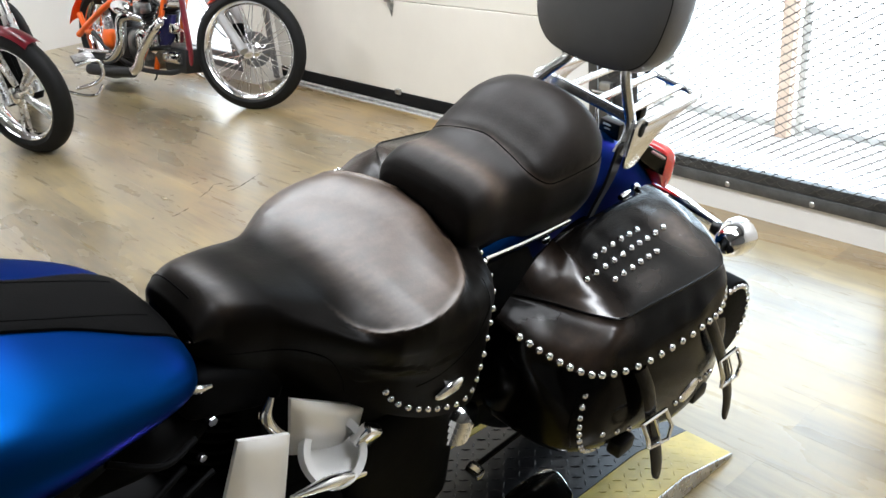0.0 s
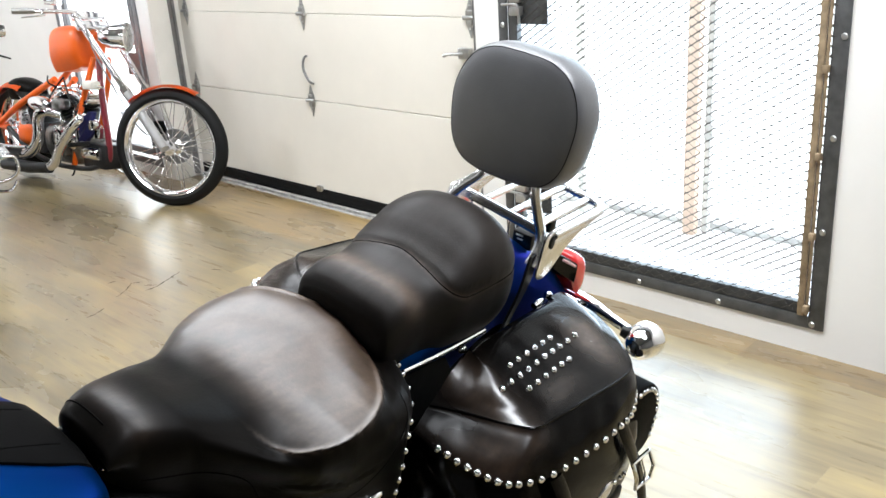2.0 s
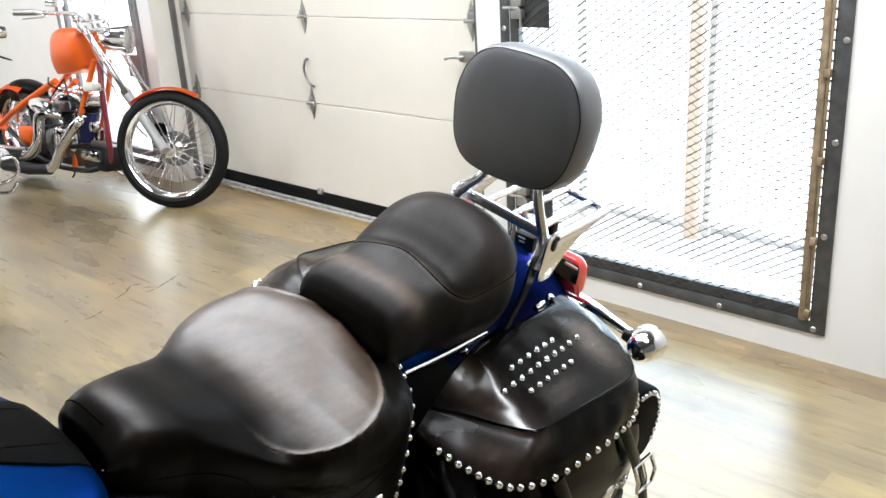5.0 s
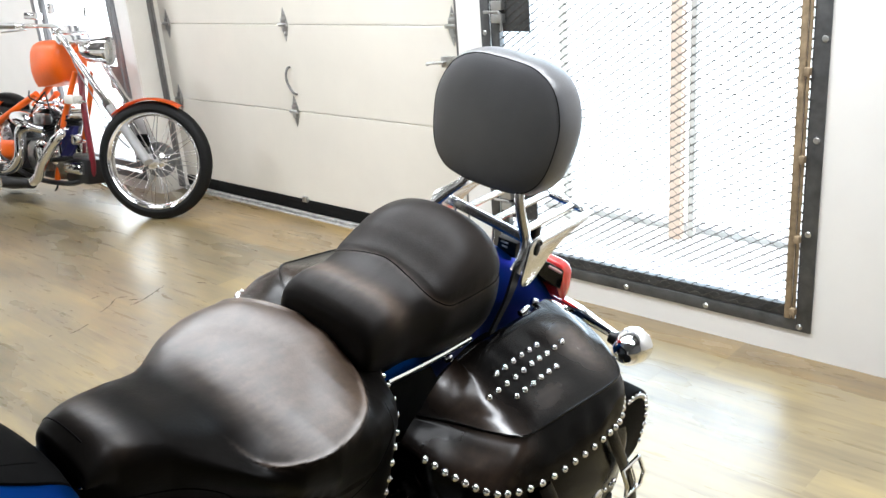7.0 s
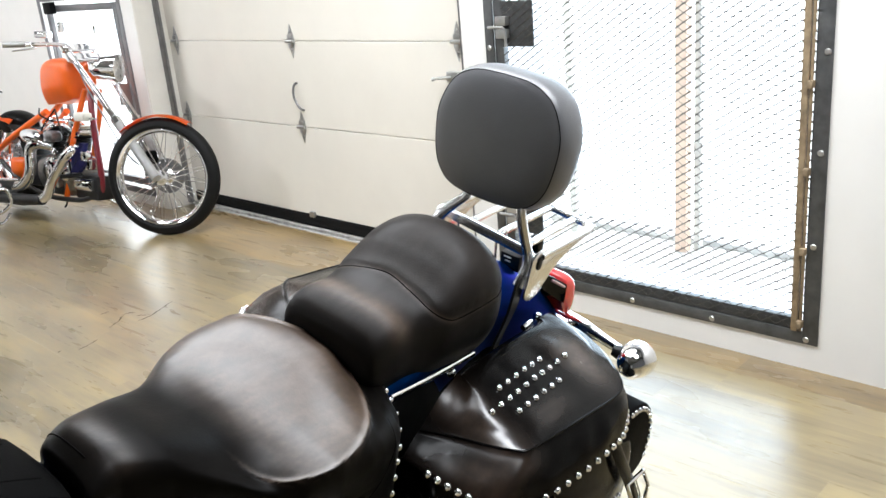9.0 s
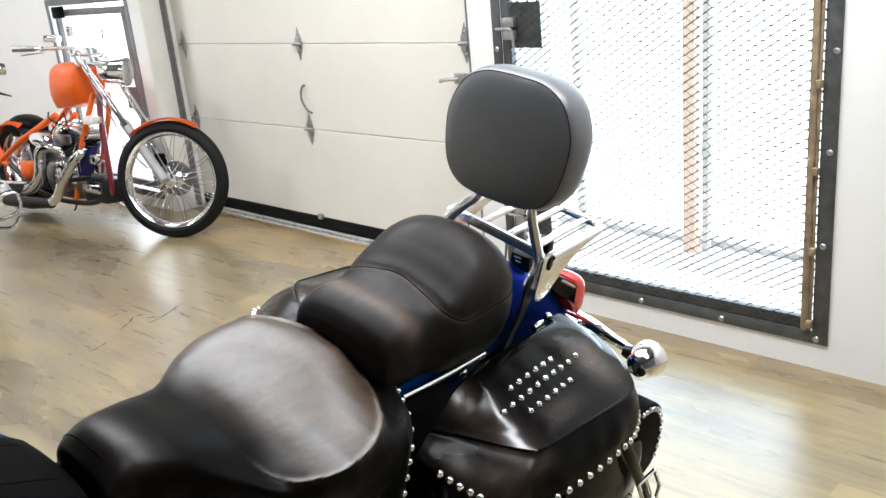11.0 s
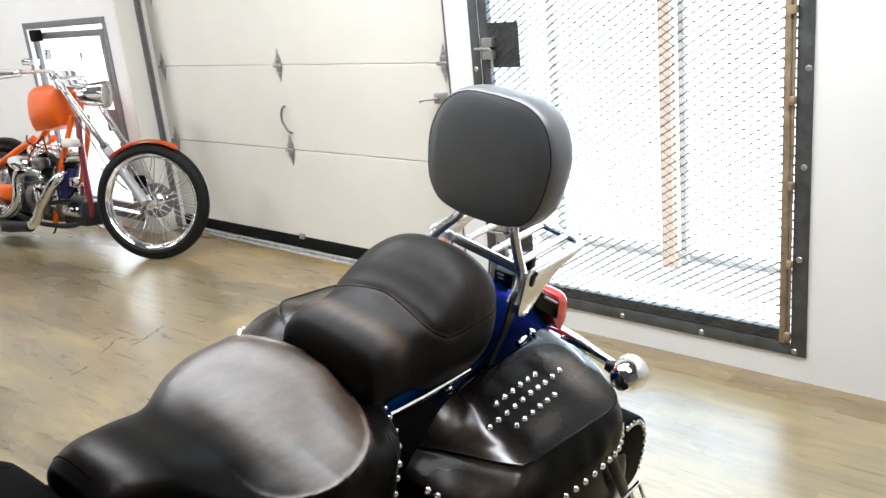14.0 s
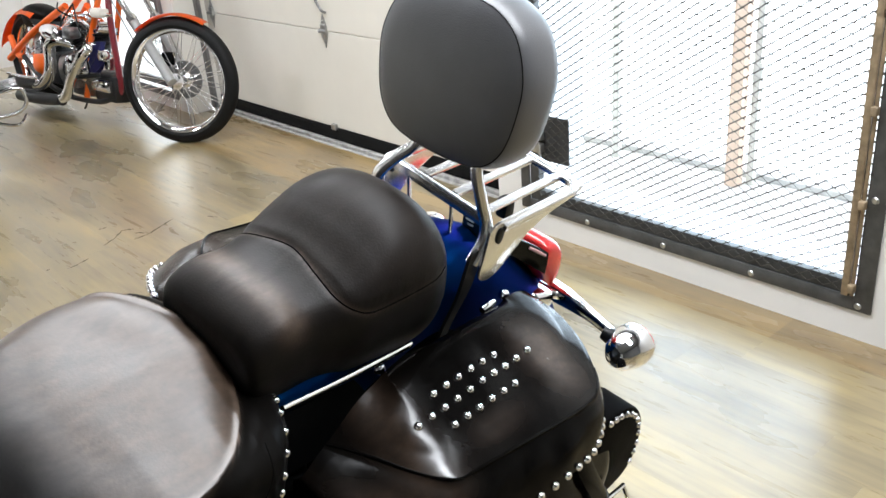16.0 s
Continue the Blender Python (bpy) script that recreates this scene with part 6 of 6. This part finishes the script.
b = bmesh.new()
rows = []
for a in np.linspace(-0.8, 1.3, 26):
    rows.append([b.verts.new((1.6 + 0.37 * math.sin(a), y, 0.33 + 0.37 * math.cos(a) - 0.05 * (abs(y) / 0.1) ** 3)) for y in np.linspace(-0.1, 0.1, 9)])
grid_faces(b, rows)
bmesh.ops.solidify(b, geom=b.faces[:], thickness=0.004)
part("rear_fender", b, M_MAROON, b3)
fb = tube([(0.45, 0, 0.95), (0.5, 0, 0.6), (0.55, 0, 0.2), (1.0, 0, 0.17), (1.3, 0, 0.3), (1.6, 0.1, 0.33)], 0.02, 10, 30)
tube([(1.3, 0, 0.3), (1.6, -0.1, 0.33)], 0.02, 10, bm=fb)
tube([(0.45, 0, 0.95), (0.95, 0, 0.76), (1.3, 0, 0.3)], 0.02, 10, 20, bm=fb)
part("frame", fb, M_BLACKMETAL, b3)
# floorboard with ribbed tread, and the stand
fbd = part("floorboard", box(0.62, -0.47, 0.34, 0.92, -0.34, 0.352, 0.005), M_BLACK, b3, "black ribbed floorboard with chrome guard", m=pose(0, 0, -0.055))
for i in range(9):
    part("rib", box(0.64 + i * 0.03, -0.465, 0.352, 0.652 + i * 0.03, -0.345, 0.357, 0.002), M_ALU, fbd)
part("board_guard", tube([(0.62, -0.34, 0.335), (0.62, -0.47, 0.335), (0.62, -0.48, 0.25), (0.64, -0.42, 0.2), (0.68, -0.3, 0.19)], 0.011, 10, 26), M_CHROME, fbd)
part("side_stand", tube([(0.75, -0.14, 0.2), (0.72, -0.3, 0.09), (0.70, -0.40, 0.06), (0.69, -0.46, 0.11)], 0.010, 8, 16), M_CHROME, b3)

# ---------------------------------------------------------------- vinyl planks of the floor


def plank_material(joined=False, tone=(0.25, 0.204, 0.117)):
    """Printed wood: long streaks, strips across each plank, knots of grey, tone by plank."""
    m = mat("vinyl_plank", tone, 0.31, vary=0.08, scale=2.2, stretch=(9, 0.9, 1), rvary=0.25, spec=0.4)
    nt = m.node_tree
    link, bs = nt.links.new, nt.nodes["Principled BSDF"]
    old = bs.inputs["Base Color"].links[0].from_socket
    geo, oi = nt.nodes.new("ShaderNodeNewGeometry"), nt.nodes.new("ShaderNodeObjectInfo")
    # boards of the print: soft strips along each plank, shifted from plank to plank
    tone_of = geo.outputs["Random Per Island"] if joined else oi.outputs["Random"]
    shift = nt.nodes.new("ShaderNodeCombineXYZ")
    far = nt.nodes.new("ShaderNodeMath")
    far.operation, far.inputs[1].default_value = "MULTIPLY", 40
    link(tone_of, far.inputs[0])
    link(far.outputs[0], shift.inputs[1])
    mp = nt.nodes.new("ShaderNodeVectorMath")
    mp.operation = "ADD"
    link(geo.outputs["Position"], mp.inputs[0]), link(shift.outputs[0], mp.inputs[1])
    level = None
    for scale, part_of in (((12, 1.6, 1), 0.52), ((40, 4, 1), 0.46), ((150, 9, 1), 0.13)):
        st, nz = nt.nodes.new("ShaderNodeMapping"), nt.nodes.new("ShaderNodeTexNoise")
        st.inputs["Scale"].default_value = scale
        nz.inputs["Scale"].default_value, nz.inputs["Detail"].default_value = 1, 3
        link(mp.outputs[0], st.inputs[0]), link(st.outputs[0], nz.inputs["Vector"])
        ad = nt.nodes.new("ShaderNodeMath")
        ad.operation = "MULTIPLY_ADD"
        ad.inputs[1].default_value = part_of
        link(nz.outputs[0], ad.inputs[0])
        if level is None:
            ad.inputs[2].default_value = -0.095
        else:
            link(level, ad.inputs[2])
        level = ad.outputs[0]
    add = nt.nodes.new("ShaderNodeMath")
    add.operation = "MULTIPLY_ADD"
    add.inputs[1].default_value = 0.1
    link(tone_of, add.inputs[0]), link(level, add.inputs[2])
    cr = nt.nodes.new("ShaderNodeValToRGB")
    e = cr.color_ramp.elements
    e[0].position, e[0].color = 0.3, (0.55, 0.51, 0.49, 1)
    e[1].position, e[1].color = 0.82, (1.38, 1.33, 1.12, 1)
    for p, c in ((0.42, (0.82, 0.79, 0.75, 1)), (0.54, (1.04, 1.0, 0.92, 1)), (0.66, (1.18, 1.12, 0.95, 1))):
        e.new(p).color = c
    link(add.outputs[0], cr.inputs[0])
    patch = nt.nodes.new("ShaderNodeTexNoise")
    patch.inputs["Scale"].default_value, patch.inputs["Detail"].default_value = 1.0, 6
    pm = nt.nodes.new("ShaderNodeMapping")
    pm.inputs["Scale"].default_value = (2.6, 0.9, 1)
    link(geo.outputs["Position"], pm.inputs[0])
    link(pm.outputs[0], patch.inputs["Vector"])
    pr = nt.nodes.new("ShaderNodeValToRGB")
    pe = pr.color_ramp.elements
    pe[0].position, pe[0].color = 0.3, (0.6, 0.6, 0.63, 1)
    pe[1].position, pe[1].color = 0.6, (1.2, 1.18, 1.1, 1)
    pe.new(0.48).color = (0.92, 0.91, 0.92, 1)
    link(patch.outputs[0], pr.inputs[0])
    m1, m2 = nt.nodes.new("ShaderNodeMix"), nt.nodes.new("ShaderNodeMix")
    for mm in (m1, m2):
        mm.data_type, mm.blend_type = "RGBA", "MULTIPLY"
        mm.inputs[0].default_value = 1
    link(old, m1.inputs[6]), link(cr.outputs[0], m1.inputs[7])
    link(m1.outputs[2], m2.inputs[6]), link(pr.outputs[0], m2.inputs[7])
    link(m2.outputs[2], bs.inputs["Base Color"])
    # sealed wear layer, dulled in patches
    bs.inputs["Coat Weight"].default_value, bs.inputs["Coat IOR"].default_value = 1.0, 1.58
    dull = nt.nodes.new("ShaderNodeMapRange")
    for k, v in enumerate((0.35, 0.65, 0.24, 0.36)):
        dull.inputs[k + 1].default_value = v
    link(patch.outputs[0], dull.inputs[0])
    link(dull.outputs[0], bs.inputs["Coat Roughness"])
    return m


M_PLANK = plank_material()
PW, PL = 0.152, 0.914
plank_me = mesh_from(box(-PW / 2 + 0.00003, -PL / 2 + 0.00003, -0.006, PW / 2 - 0.00003, PL / 2 - 0.00003, 0, 0.00015, 1), M_PLANK, smooth=False)
dark_me = plank_me.copy()
dark_me.materials.clear()
dark_me.materials.append(plank_material(tone=(0.27, 0.195, 0.09)))
rng = random.Random(5)
rest_v, rest_f = [], []
nx, ny = 38, 12
for i in range(-1, nx):
    off = rng.choice((0.0, 0.31, 0.6, 0.15, 0.45))
    for j in range(-1, ny):
        x = X_IN - PW / 2 - i * PW
        y = Y_N - PL / 2 - (j + off) * PL
        lo, hi = (DOORWAY[0], DOORWAY[1] - 0.02) if i < 0 else (Y_S, Y_N)
        y0, y1 = max(lo, y - PL / 2), min(hi, y + PL / 2)
        if y1 - y0 < 0.03 or x - PW / 2 < X_W:
            continue
        if y1 - y0 > PL - 0.001 and i < 24:
            part("plank", dark_me if i < 1 or (i < 2 and y > -1.6) else plank_me, None, floor, m=Matrix.Translation((x, y, 0)))
        else:
            k = len(rest_v)
            a, c = PW / 2 - 0.00005, 0.00005
            rest_v += [(x - a, y0 + c, -0.006), (x + a, y0 + c, -0.006), (x + a, y1 - c, -0.006), (x - a, y1 - c, -0.006), (x - a, y0 + c, 0), (x + a, y0 + c, 0), (x + a, y1 - c, 0), (x - a, y1 - c, 0)]
            rest_f += [(k + 4, k + 5, k + 6, k + 7), (k, k + 1, k + 5, k + 4), (k + 1, k + 2, k + 6, k + 5), (k + 2, k + 3, k + 7, k + 6), (k + 3, k, k + 4, k + 7)]
rest_me = bpy.data.meshes.new("planks_beyond")
rest_me.from_pydata(rest_v, [], rest_f)
rest_me.materials.append(plank_material(True))
tagged(part("cut_planks", rest_me, None, floor, "cut and far vinyl planks"), "cut and far vinyl planks", kind="stuff")

# black scuff on the planks
rng = random.Random(11)
for (x0, y0), (x1, y1) in (((-1.655, -0.44), (-1.60, -0.43)), ((-1.61, -0.428), (-1.554, -0.408)), ((-1.458, -0.327), (-1.398, -0.292)), ((-1.398, -0.292), (-1.335, -0.226)), ((-1.335, -0.226), (-1.291, -0.256)),
                         ((-1.342, -0.367), (-1.276, -0.367)), ((-1.276, -0.367), (-1.19, -0.32)), ((-1.20, -0.325), (-1.114, -0.285)), ((-1.406, -0.131), (-1.361, -0.13)), ((-1.722, -0.387), (-1.705, -0.385)), ((-1.31, -0.30), (-1.28, -0.34)), ((-1.006, -0.386), (-0.98, -0.44))):
    b = bmesh.new()
    d = Vector((x1 - x0, y1 - y0, 0))
    side = Vector((-d.y, d.x, 0)).normalized()
    rows = []
    for i in range(9):
        c = Vector((x0, y0, 0.0004)) + d * (i / 8) + side * rng.uniform(-0.003, 0.003)
        w = rng.uniform(0.0018, 0.005) * math.sin(math.pi * (i + 0.5) / 9)
        rows.append([b.verts.new(c - side * w), b.verts.new(c + Vector((0, 0, 0.0003))), b.verts.new(c + side * w)])
    grid_faces(b, rows)
    part("scuff", b, M_SEAL, floor, "black rubber scuff")
